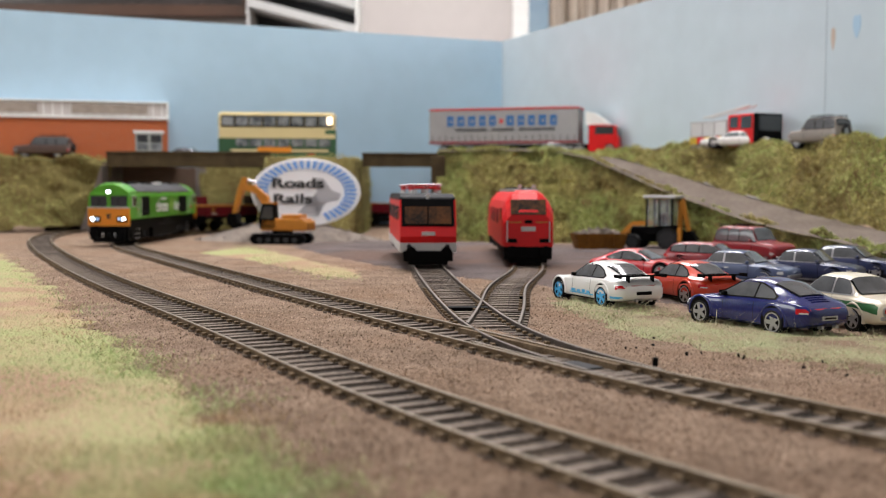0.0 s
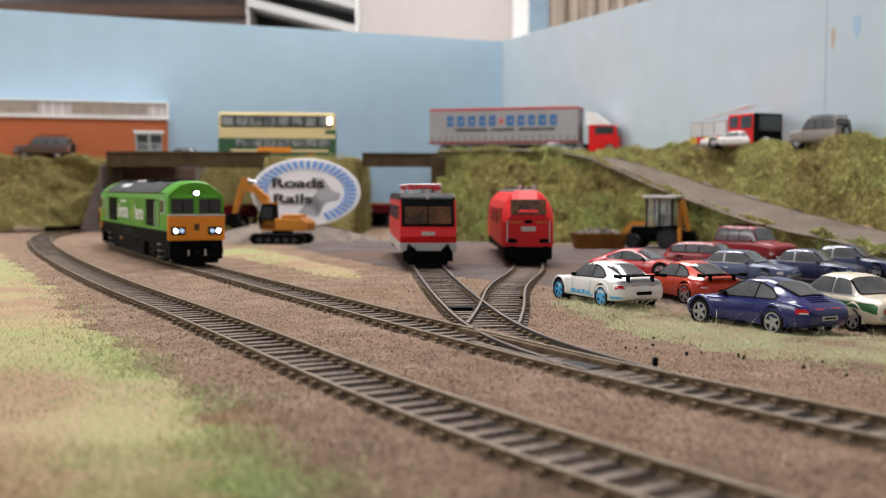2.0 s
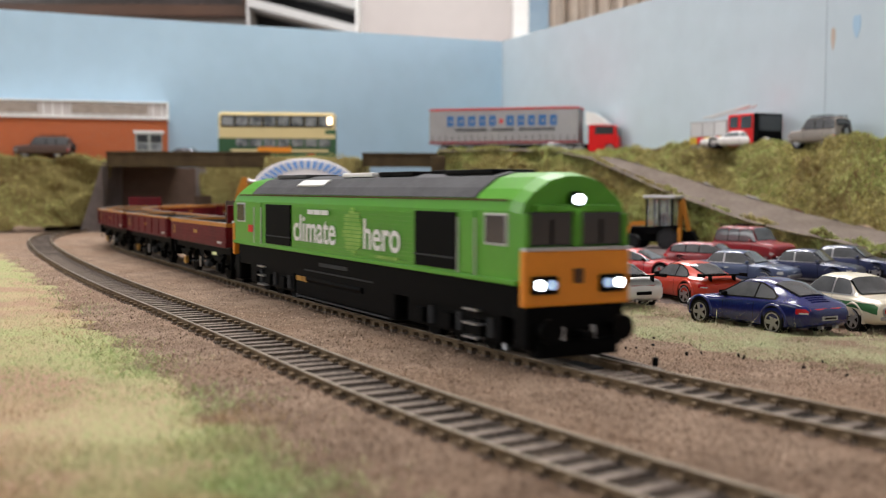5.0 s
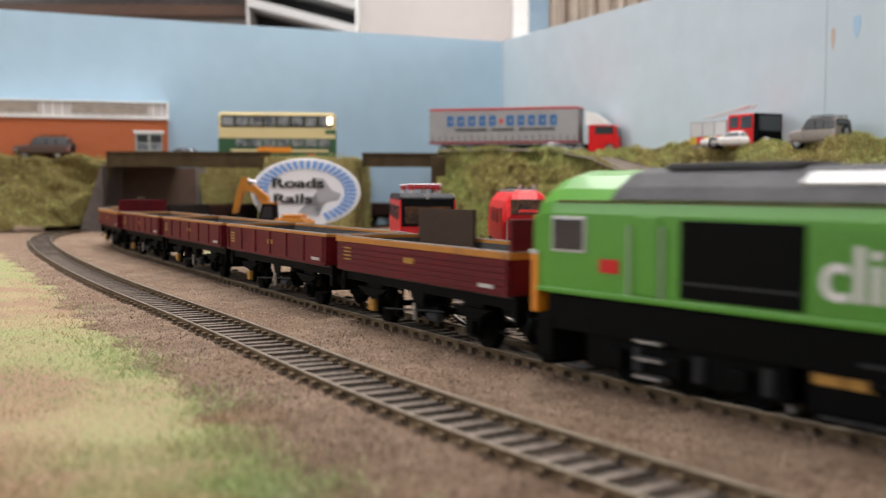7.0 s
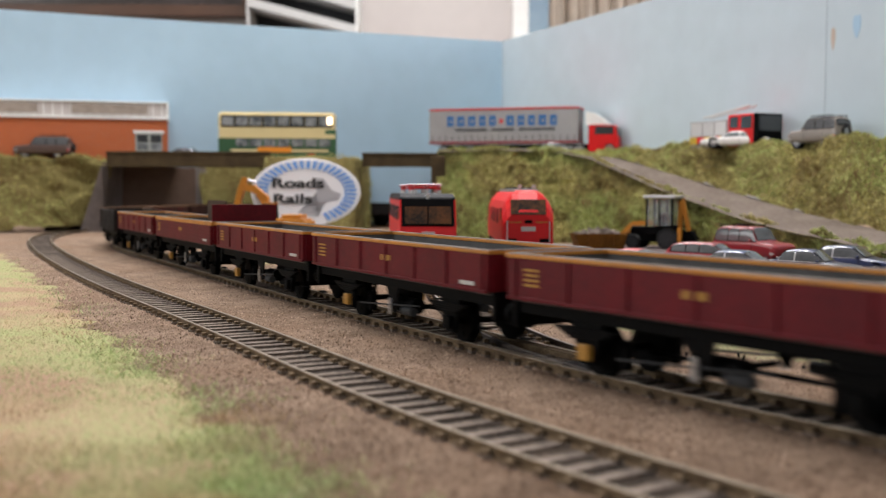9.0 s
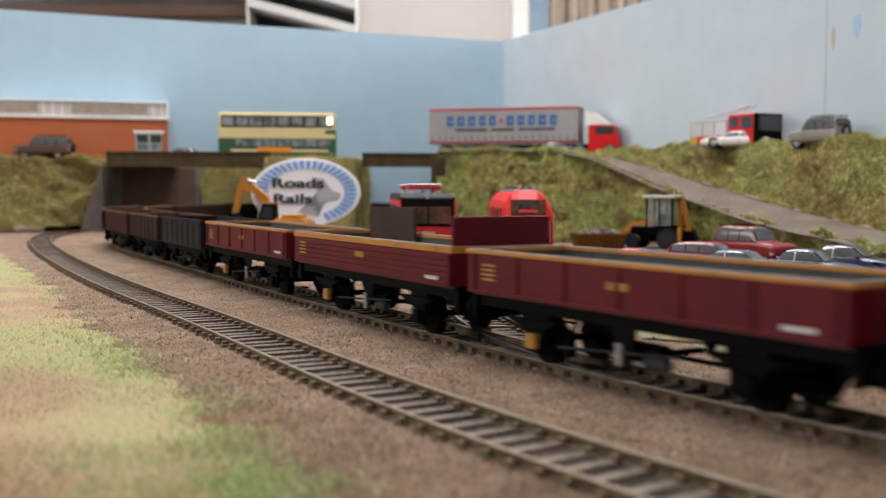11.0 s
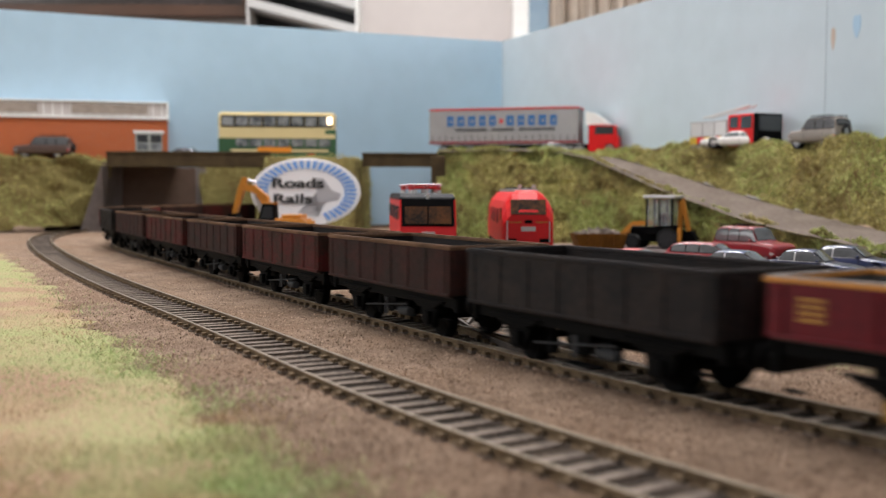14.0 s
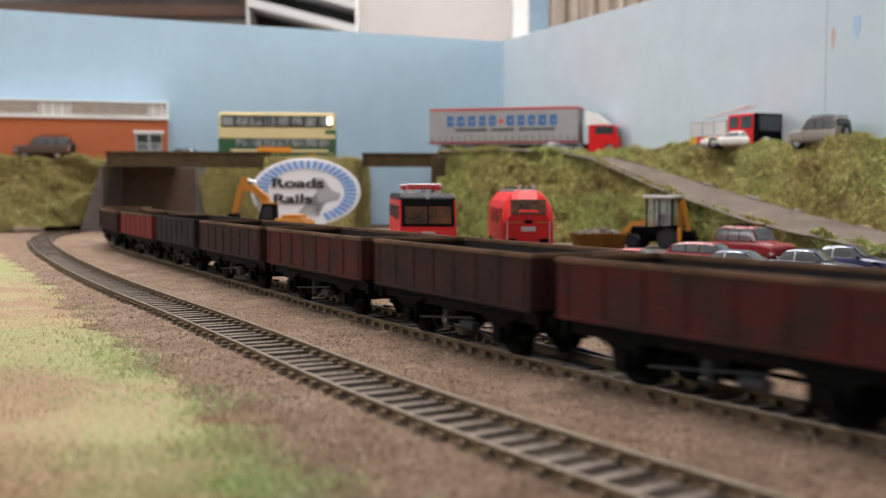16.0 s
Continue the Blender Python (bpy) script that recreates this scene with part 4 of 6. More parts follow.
# side outlines of the four kinds of car, millimetres: sill, belt, top line, half widths at belt and roof
CAR_LINES = {
    "coupe": dict(sill=[(-30, 5.0), (-28, 3.4), (-20, 2.6), (20, 2.6), (27, 3.2), (30, 4.2)],
                  belt=[(-30, 8.6), (-29, 10.2), (-25, 11.6), (-15, 11.9), (0, 11.1), (10, 10.8), (19, 10.6), (24, 9.7), (28, 7.8), (30, 5.6)],
                  top=[(-30, 9.0), (-28.6, 10.8), (-25, 12.4), (-20, 14.6), (-14, 17.2), (-8, 18.5), (-3, 18.6), (2, 17.4), (8, 13.9), (12.5, 11.6), (18, 11.1), (24, 10.1), (28, 8.2), (30, 5.8)],
                  wide=[(-30, 8.6), (-29, 10.2), (-26, 11.6), (-20, 12.3), (-13, 12.2), (-3, 11.3), (8, 11.3), (17, 11.8), (23, 11.3), (27, 9.8), (30, 7.0)],
                  roof=[(-30, 6), (-25, 6.8), (-18, 7.0), (-10, 7.5), (-3, 7.9), (4, 8.2), (9, 8.8), (14, 9.2), (24, 8.6), (30, 5)],
                  dlo=([(-17.0, 12.5), (10.2, 11.7)], [(-17.0, 12.9), (-14, 14.9), (-9, 16.7), (-4, 17.2), (0, 16.8), (4, 15.2), (10.2, 11.9)]), splits=(-16.6, -8.0, -7.2, 9.8),
                  rear=(-22.5, -13.0, 5.4, 6.4), front=(1.6, 11.0, 6.9, 8.2), axles=(-17.0, 18.0), r=4.5),
    "saloon": dict(sill=[(-30, 4.4), (-27, 3.2), (27, 3.2), (30, 4.4)],
                   belt=[(-30, 9.6), (-28, 10.8), (-10, 11.4), (10, 11.2), (24, 10.4), (29, 9.4), (30, 8.6)],
                   top=[(-30, 10.0), (-28, 11.6), (-18.5, 12.2), (-16, 13.2), (-12, 18.0), (-6, 18.8), (2, 18.8), (5.5, 18.0), (12, 12.6), (15, 11.8), (24, 11.0), (29, 10.0), (30, 9)],
                   wide=[(-30, 10.2), (-27, 11.2), (-10, 11.7), (12, 11.6), (26, 11.2), (30, 9.8)],
                   roof=[(-30, 8.4), (-18, 8.8), (-12, 8.6), (0, 8.9), (6, 8.8), (12, 9.4), (24, 9), (30, 8)],
                   dlo=([(-15.0, 12.4), (12.0, 12.2)], [(-15.0, 12.8), (-12.0, 17.0), (-8, 17.6), (3, 17.6), (6, 16.8), (12, 12.5)]), splits=(-14.6, -5.6, -4.6, 11.6),
                   rear=(-17.6, -12.0, 7.4, 7.8), front=(5.6, 12.6, 7.8, 8.6), axles=(-17.0, 17.8), r=4.3),
    "estate": dict(sill=[(-30, 4.2), (-27, 2.8), (27, 2.8), (30, 4.2)],
                   belt=[(-30, 10.4), (-28, 11.2), (0, 11.4), (14, 10.9), (24, 10.0), (29, 8.6), (30, 7.6)],
                   top=[(-30, 10.8), (-29, 12.6), (-25, 17.0), (-18, 18.0), (2, 18.2), (6, 17.2), (13, 12.4), (16, 11.4), (24, 10.5), (29, 9), (30, 7.8)],
                   wide=[(-30, 10.6), (-27, 11.5), (0, 11.8), (20, 11.4), (27, 10.4), (30, 8.4)],
                   roof=[(-30, 8.4), (-24, 8.4), (0, 8.9), (7, 8.8), (13, 9.4), (24, 8.6), (30, 7)],
                   dlo=([(-25.0, 12.2), (12.6, 11.9)], [(-25.0, 15.6), (-22, 16.7), (2, 17.0), (6, 16.2), (12.6, 12.2)]), splits=(-24.6, -14.4, -13.6, -4.6, -3.8, 12.2),
                   rear=(-28.6, -25.2, 7.4, 7.6), front=(6.2, 13.2, 7.8, 8.6), axles=(-17.5, 18.5), r=4.4),
    "offroad": dict(sill=[(-30, 5.8), (-27, 4.8), (27, 4.8), (30, 6)],
                    belt=[(-30, 13.6), (-28, 14.4), (10, 14.6), (26, 13.8), (30, 12)],
                    top=[(-30, 14.2), (-29, 19), (-28, 23.8), (-22, 25.0), (4, 25.0), (8, 24.0), (13, 15.8), (16, 15.0), (27, 14.2), (30, 12.2)],
                    wide=[(-30, 11.2), (-27, 12), (26, 12), (30, 10.6)],
                    roof=[(-30, 9.6), (-24, 9.8), (6, 10.0), (13, 10.4), (26, 10.2), (30, 9)],
                    dlo=([(-27.6, 15.2), (11.6, 15.2)], [(-27.6, 22.4), (-25, 23.4), (4, 23.4), (7.4, 22.8), (11.6, 15.6)]), splits=(-27, -15.4, -14.4, -4.8, -3.8, 11.2),
                    rear=(-29.2, -28.3, 8.4, 8.6), front=(7.2, 13.0, 9.0, 9.6), axles=(-16.5, 18.5), r=5.0)}


def car(name, label, m, paint, L=58.0, W=23.5, H=17.0, shape="coupe", rim=STEEL, stripe=None, spoiler=False, group="parked model cars", roof=None):
    """A die-cast car: one skin drawn through its outlines, with panes, lamps, wheels and trim on it."""
    c = thing(name, label, "car", group, m)
    K = CAR_LINES[shape]
    fx, fy, fz = L / 60, W / 24, H / {"coupe": 18.6, "saloon": 19, "estate": 18.4, "offroad": 25}[shape]
    cut = {}

    def section(x):
        """Half section at x, from the sill up over the shoulder to the roof's middle: (y, z)."""
        key = round(x, 2)
        if key in cut:
            return cut[key]
        zb, zs, zt = (eased(K[n], x) for n in ("sill", "belt", "top"))
        ws, wr = eased(K["wide"], x), eased(K["roof"], x)
        zt = max(zt, zs + 0.25)
        tall = min(1.0, (zt - zs) / 4)
        p = [(ws * 0.6, zb - 0.1), (ws * 0.93, zb), (ws, zb + 0.30 * (zs - zb)), (ws, zb + 0.66 * (zs - zb)), (ws * 0.965, zs - 0.35),
             (ws * 0.93 * tall + ws * 0.86 * (1 - tall), zs + 0.1), (wr + (ws * 0.9 - wr) * 0.30, zs + (zt - zs) * 0.66), (wr * 0.93, zt - 0.10 * (zt - zs) - 0.05), (wr * 0.55, zt), (0, zt + 0.08)]
        for _ in range(2):
            q = [p[0]]
            for a, b in zip(p, p[1:]):
                q += [(a[0] * 0.75 + b[0] * 0.25, a[1] * 0.75 + b[1] * 0.25), (a[0] * 0.25 + b[0] * 0.75, a[1] * 0.25 + b[1] * 0.75)]
            p = q + [p[-1]]
        cut[key] = p
        return p

    def side(x, z):
        p = section(x)
        return float(np.interp(z, np.maximum.accumulate([q[1] for q in p]), [q[0] for q in p]))

    def top(x, y):
        p = section(x)[8:]
        return float(np.interp(y, [q[0] for q in reversed(p)], [q[1] for q in reversed(p)]))

    def skin(x0, x1, n):
        bm = bmesh.new()
        secs = []
        for x in np.linspace(x0, x1, n):
            p = section(x)
            secs.append([(x * fx, y * fy, z * fz) for y, z in p] + [(x * fx, -y * fy, z * fz) for y, z in reversed(p[:-1])])
        add_loft(bm, secs)
        return bm

    body = part("body", skin(-30, 30, 61), paint, c, smooth=True)

    def sheet(name, grid, material, label=""):
        bm = bmesh.new()
        add_loft(bm, [[(x * fx, y * fy, z * fz) for x, y, z in row] for row in grid], closed=False)
        return part(name, bm, material, body, label, smooth=True)

    low, high = K["dlo"]
    def zlow(x):
        return float(np.interp(x, [q[0] for q in low], [q[1] for q in low]))

    def zhigh(x):
        return float(np.interp(x, [q[0] for q in high], [q[1] for q in high]))

    cuts = K["splits"]
    for sgn in (-1, 1):
        trim = []
        for x in np.linspace(low[0][0] - 0.5, low[1][0] + 0.5, 24):
            z0, z1 = zlow(x) - 0.45, zhigh(x) + 0.4
            trim.append([(x, sgn * (side(x, z) + 0.10), z) for z in np.linspace(z0, max(z1, z0 + 0.2), 6)])
        sheet("window_surround", trim, roof or (DARK if shape != "saloon" else STEEL))
        for x0, x1 in zip(cuts[::2], cuts[1::2]):
            sheet("side_window", [[(x, sgn * (side(x, z) + 0.22), z) for z in np.linspace(zlow(x), max(zhigh(x), zlow(x) + 0.1), 6)] for x in np.linspace(x0, x1, 14)], CAR_GLASS)
    for nm, (x0, x1, w0, w1) in (("rear_window", K["rear"]), ("windscreen", K["front"])):
        for grow, lift, mt, pn in ((0.6, 0.22, DARK, "screen_seal"), (0.0, 0.36, CAR_GLASS, nm)):
            sheet(pn, [[(x, (w + grow) * k, top(x, abs(w + grow) * abs(k)) + lift) for k in np.linspace(-1, 1, 9)] for x, w in ((x0 - grow * 0.6 + (x1 - x0 + grow * 1.2) * u, w0 + (w1 - w0) * u) for u in np.linspace(0, 1, 9))], mt)
    if roof:
        sheet("roof_panel", [[(x, y, top(x, abs(y)) + 0.25) for y in np.linspace(-eased(K["roof"], x) * 0.95, eased(K["roof"], x) * 0.95, 9)] for x in np.linspace(K["rear"][1], K["front"][0], 10)], roof)
    r, w, h = K["r"], W / 2, L / 2
    for x in K["axles"]:
        for y in (-1, 1):
            out = side(x, 5.0) * fy
            part("wheel_arch", tube((x * fx, y * (out - 4.0), r * 1.08), (x * fx, y * (out + 0.06), r * 1.08), r * 1.17, n=28), DARK, body)
            bm = bmesh.new()
            ring = []
            for i in range(19):
                a = math.radians(-14 + i * 208 / 18)
                ring.append([(x * fx + (r * 1.17 + d) * math.cos(a), y * (out + e), r * 1.08 + (r * 1.17 + d) * math.sin(a)) for d, e in ((-0.05, -0.6), (-0.05, 0.28), (0.35, 0.34), (0.85, -0.1), (0.85, -0.8))])
            add_loft(bm, ring, closed=False)
            part("arch_lip", bm, paint, body, smooth=True)
            road_wheel(c, x * fx, y * (out - 1.3), r, 3.0, rim)
    vintage = shape == "saloon"
    for y in (-1, 1):
        if vintage:
            yy = y * 0.72 * side(-29.4, 8.6) * fy
            part("tail_lamp", tube((-30.6 * fx, yy, 8.0 * fz), (-29.2 * fx, yy, 8.0 * fz), 1.7, n=18), STEEL, body)
            part("tail_lens", tube((-30.9 * fx, yy, 8.0 * fz), (-30.5 * fx, yy, 8.0 * fz), 1.2, n=18), mat_red_lamp, body, "round red tail lamp")
        else:
            xs = np.linspace(-29.7, -26.2, 7)
            sheet("tail_lamp", [[(x, y * (side(x, z) + 0.15), z) for z in np.linspace(8.2, 9.9, 4)] for x in xs], mat_red_lamp, "red tail lamp")
            sheet("indicator", [[(x, y * (side(x, z) + 0.22), z) for z in np.linspace(8.2, 8.7, 3)] for x in xs[:5]], LIGHT_GREY)
        sheet("headlamp", [[(x, y * (side(x, z) + 0.15), z) for z in np.linspace(7.0, 8.6, 4)] for x in np.linspace(25.2, 28.2, 6)], LIGHT_GREY)
        xm = K["dlo"][0][1][0] - 3.2
        part("mirror", box((xm - 1.0) * fx, (xm + 0.6) * fx, y * (side(xm, 11.8) * fy + 0.9) - 1.0, y * (side(xm, 11.8) * fy + 0.9) + 1.0, zlow(xm) * fz - 0.3, zlow(xm) * fz + 1.3, 0.5), DARK if shape == "coupe" else paint, body)
        for xd in (cuts[1] + 0.3, cuts[-1] - 2.6):
            sheet("door_seam", [[(xd + d, y * (side(xd, z) + 0.06), z) for d in (-0.10, 0.10)] for z in np.linspace(3.6, zlow(xd) - 0.6, 8)], DARK)
        xh = cuts[1] + 2.4
        part("door_handle", box(xh * fx - 1.2, xh * fx + 1.2, y * (side(xh, 9.4) * fy + 0.1) - 0.25, y * (side(xh, 9.4) * fy + 0.1) + 0.25, 9.2 * fz, 9.7 * fz, 0.15), STEEL if vintage else paint, body)
        if stripe:
            if vintage:
                sheet("stripe", [[(x, y * (side(x, z) + 0.10), z) for z in np.linspace(8.3 - 1.6 * max(0, (-18 - x) / 12), 10.2, 5)] for x in np.linspace(-29, 26, 30)], stripe, "dark green side flash")
            else:
                for x0, x1, z0, z1 in ((-29, -23, 4.3, 5.2), (-11, 9, 4.2, 4.8), (-7.5, -4.5, 4.9, 6.0), (-3.4, -0.6, 4.9, 6.2), (0.6, 3.4, 4.9, 5.9), (4.5, 8, 4.9, 6.1), (25, 28.6, 4.6, 5.4)):
                    sheet("stripe", [[(x, y * (side(x, z) + 0.12), z) for z in np.linspace(z0, z1, 3)] for x in np.linspace(x0, x1, 6)], stripe, "sky blue side stripe")
        part("sill_trim", box(K["axles"][0] * fx + r + 2, K["axles"][1] * fx - r - 2, y * side(0, 3.2) * fy - 0.35, y * side(0, 3.2) * fy + 0.2, 2.5 * fz, 3.1 * fz, 0.2), DARK if not vintage else STEEL, body)
    back = -30 * fx
    if vintage or shape == "offroad":
        part("bumper", box(back - 0.9, back + 0.6, -W * 0.42, W * 0.42, 5.2, 6.4, 0.4), STEEL, body)
        part("front_bumper", box(h - 0.6, h + 0.9, -W * 0.40, W * 0.40, 5.0, 6.2, 0.4), STEEL, body)
    else:
        sheet("bumper_seam", [[(-29.2 + 0.9 * abs(k) ** 3, k * side(-29.0, 7.0), z) for k in np.linspace(-1, 1, 9)] for z in (7.2, 7.35)], DARK)
    part("number_plate", box(back - 0.45, back + 0.5, -3.6, 3.6, 5.9, 7.3, 0.1), LIGHT_GREY if shape != "coupe" or paint is BLUE_PAINT else DARK, body, "small plate with plain bars")
    part("plate_bar", box(back - 0.6, back - 0.4, -2.7, 2.7, 6.3, 6.9), DARK, body)
    if shape == "coupe":
        if paint is BLUE_PAINT:
            for k in range(5):
                x = -26.6 + k * 1.3
                sheet("engine_slat", [[(x + d, y, top(x + d, abs(y)) + 0.08 + e) for y in np.linspace(-4.4, 4.4, 5)] for d, e in ((0, 0.25), (0.55, 0.0))], paint)
        for y in (-3.5, 3.5):
            part("exhaust", tube((back - 0.4, y, 3.6), (back + 1.4, y, 3.6), 0.6, n=10), STEEL, body)
    if spoiler:
        part("spoiler", prism([(-29.5 * fx, 13.4 * fz), (-29.2 * fx, 14.1 * fz), (-25.4 * fx, 13.7 * fz), (-25.0 * fx, 13.3 * fz)], -w * 0.9, w * 0.9), DARK, body, "black rear wing")
        for y in (-1, 1):
            part("end_plate", box(-30 * fx, -24.6 * fx, y * w * 0.9 - 0.3, y * w * 0.9 + 0.3, 12.8 * fz, 14.3 * fz, 0.2), DARK, body)
            part("spoiler_strut", box(-28 * fx, -26 * fx, y * 6 - 0.4, y * 6 + 0.4, 10.6 * fz, 13.6 * fz, 0.1), DARK, body)
    if shape == "offroad":
        for y in (-1, 1):
            part("roof_rail", tube((-25 * fx, y * 8.6 * fy, H + 0.9), (3 * fx, y * 8.6 * fy, H + 0.9), 0.4, n=8), DARK, body)
            for x in (-24, -11, 2):
                part("rail_foot", tube((x * fx, y * 8.6 * fy, H - 0.8), (x * fx, y * 8.6 * fy, H + 0.9), 0.35, n=8), DARK, body)
        sp = part("spare_wheel", wheel_bm(4.8, 2.6), TYRE, c, at=pose((back - 1.4) * MM, 0, 12.5 * MM, 0, 0, 90))
        part("spare_cover", tube((0, -0.6, 0), (0, 0.6, 0), 2.9, n=16), STEEL, sp)
    return c


CAR_GLASS = mat("car_glass", (0.10, 0.105, 0.11), 0.12, var=0.3, scale=30, coat=0.3)
mat_red_lamp = mat("red_lens", (0.5, 0.01, 0.015), 0.15, coat=0.5)
BLUE_PAINT = mat("deep_blue_paint", (0.011, 0.019, 0.14), 0.22, colour2=(0.006, 0.010, 0.085), scale=40, fine=40, coat=0.7, spec=0.4)
WHITE_CAR = mat("car_white", (0.78, 0.77, 0.74), 0.25, coat=0.6)
ORANGE_RED = mat("car_orange_red", (0.55, 0.04, 0.012), 0.28, coat=0.6)
CAR_RED = mat("car_red", (0.55, 0.02, 0.03), 0.28, coat=0.6)
NAVY = mat("car_navy", (0.02, 0.03, 0.09), 0.28, coat=0.6)
SLATE = mat("car_slate_blue", (0.06, 0.085, 0.17), 0.28, coat=0.6)
CREAM_CAR = mat("car_cream", (0.72, 0.66, 0.52), 0.3, coat=0.5)
STRIPE_GREEN = mat("stripe_green", (0.02, 0.12, 0.03), 0.4)
STRIPE_BLUE = mat("stripe_blue", (0.05, 0.4, 0.75), 0.4)
BROWN_CAR = mat("car_brown", (0.085, 0.05, 0.04), 0.35, coat=0.4)
PALE_GOLD = mat("car_pale_gold", (0.24, 0.21, 0.18), 0.35, var=0.1, coat=0.3)


def spot(x, y, z, turn):
    return pose(x * MM, y * MM, z * MM, 0, 0, turn)


GZ = -2.9
car("sports_car", "white rear-engined sports car with blue wheels and black rear wing", spot(70.5, 458, GZ, 114), WHITE_CAR, 61, 24.5, 18.6, "coupe", STRIPE_BLUE, STRIPE_BLUE, True)
car("sports_car", "deep blue rear-engined sports coupe with silver wheels", spot(114, 374, GZ, 119), BLUE_PAINT, 61, 24.5, 18.6, "coupe", STEEL)
car("sports_car", "orange-red sports coupe with a black rear wing", spot(109, 469, GZ, 112), ORANGE_RED, 58, 24, 18.0, "coupe", STEEL, None, True)
car("saloon_car", "cream vintage saloon with a dark green side flash", spot(148, 383, GZ, 108), CREAM_CAR, 58, 22.5, 19.5, "saloon", STEEL, STRIPE_GREEN)
car("sports_car", "pale red low coupe parked in the yard", spot(112, 590, GZ, -38), CAR_RED, 58, 24, 16.5, "coupe")
car("hatchback", "dark red hatchback parked behind other cars", spot(164, 640, GZ, -38), DARK_RED, 54, 22, 18.0, "estate")
car("saloon_car", "slate blue saloon parked in the yard", spot(158, 555, GZ, -40), SLATE, 58, 23, 18.0, "saloon")
car("saloon_car", "dark blue vintage saloon with chrome-bright windscreen", spot(196, 560, GZ, -38), NAVY, 54, 22, 18.5, "saloon")
car("saloon_car", "dark navy saloon parked beside the bank", spot(232, 600, GZ, -38), NAVY, 62, 24, 18.5, "saloon")
car("offroad_car", "red off-road estate with black roof rails", spot(212, 715, GZ, -56), DARK_RED, 54, 23, 25.0, "offroad")
car("saloon_car", "light blue saloon at the end of the parked row", spot(205, 425, GZ, 120), SLATE, 58, 23, 18.5, "saloon")
# on the raised road and the hill
car("offroad_car", "brown off-road car beside the brick building", spot(-452, 1192, 80, 186), BROWN_CAR, 62, 25, 25, "offroad")
car("offroad_car", "pale gold off-road car with black top and spare wheel", spot(310, 868, 82, 119), PALE_GOLD, 50, 22, 25, "offroad", roof=DARK)
car("saloon_car", "white saloon in front of the fire engine", spot(263, 946, 85, 152), WHITE_CAR, 60, 22, 15, "saloon", roof=WHITE_CAR)
car("saloon_car", "white car standing by the lorry trailer", spot(122, 1160, 84, 20), WHITE_CAR, 52, 22, 15, "saloon")
car("saloon_car", "grey car behind the bridge parapet", spot(-300, 1215, 77, 170), SLATE, 56, 23, 17, "saloon")


def double_decker(m):
    b = thing("double_decker_bus", "cream and dark green double-decker bus with lit sign", "bus", m=m)
    h, w = 66, 16.5
    part("lower_body", box(-h, h, -w, w, 5, 30, 1.5), BUS_GREEN, b)
    part("upper_body", box(-h, h, -w, w, 30.2, 56.5, 2.5), CREAM, b)
    part("roof", box(-h + 3, h - 3, -w + 3, w - 3, 56, 57.6, 0.6), CREAM, b)
    for y in (-1, 1):
        part("skirt_band", box(-h + 14, h - 8, y * w - 0.5, y * w + 0.5, 12.5, 15.5), CREAM, b)
        part("waist_band", box(-h + 0.5, h - 0.5, y * w - 0.4, y * w + 0.4, 28, 33), CREAM, b)
        part("advert", box(-22, 16, y * (w + 0.6) - 0.2, y * (w + 0.6) + 0.2, 12, 18), ORANGE, b, "orange advert panel with plain bars")
        for k in range(8):
            x = -h + 4 + k * 15.6
            part("upper_window", box(x, x + 13.4, y * (w + 0.15) - 0.3, y * (w + 0.15) + 0.3, 42, 52.5, 0.8), BUS_GLASS, b)
            if 0 < k:
                part("lower_window", box(x, x + 13.4, y * (w + 0.15) - 0.3, y * (w + 0.15) + 0.3, 18.5, 27.5, 0.8), BUS_GLASS, b)
            part("upper_surround", box(x - 0.9, x + 14.4, y * (w + 0.05) - 0.2, y * (w + 0.05) + 0.2, 40.6, 53.6), DARK, b)
        for x in (-38, 38):
            road_wheel(b, x, y * (w - 1.5), 6.4, 4, RED_LOCO)
    for x in (-h, h):
        part("end_window", box(x - 0.4, x + 0.4, -w + 2.5, w - 2.5, 40, 52, 0.3), GLASS_DARK, b)
        part("end_window", box(x - 0.4, x + 0.4, -w + 2.5, w - 2.5, 16, 27, 0.3), GLASS_DARK, b)
    part("rear_panel", box(h - 12, h + 0.4, -w - 0.35, w + 0.35, 6, 38, 0.8), BUS_GREEN, b)
    part("lit_sign", box(h - 9.5, h - 4, -w - 0.9, -w - 0.3, 44, 52.5, 0.5), LIT_WARM, b, "glowing warm white sign")
    return b


BUS_GLASS = mat("bus_glass", (0.07, 0.08, 0.09), 0.15, colour2=(0.34, 0.36, 0.36), scale=90)
LIT_WARM = mat("lit_warm", (1.0, 0.82, 0.6), 0.3, emit=3.0)
double_decker(spot(-190, 1212, 76, 4))


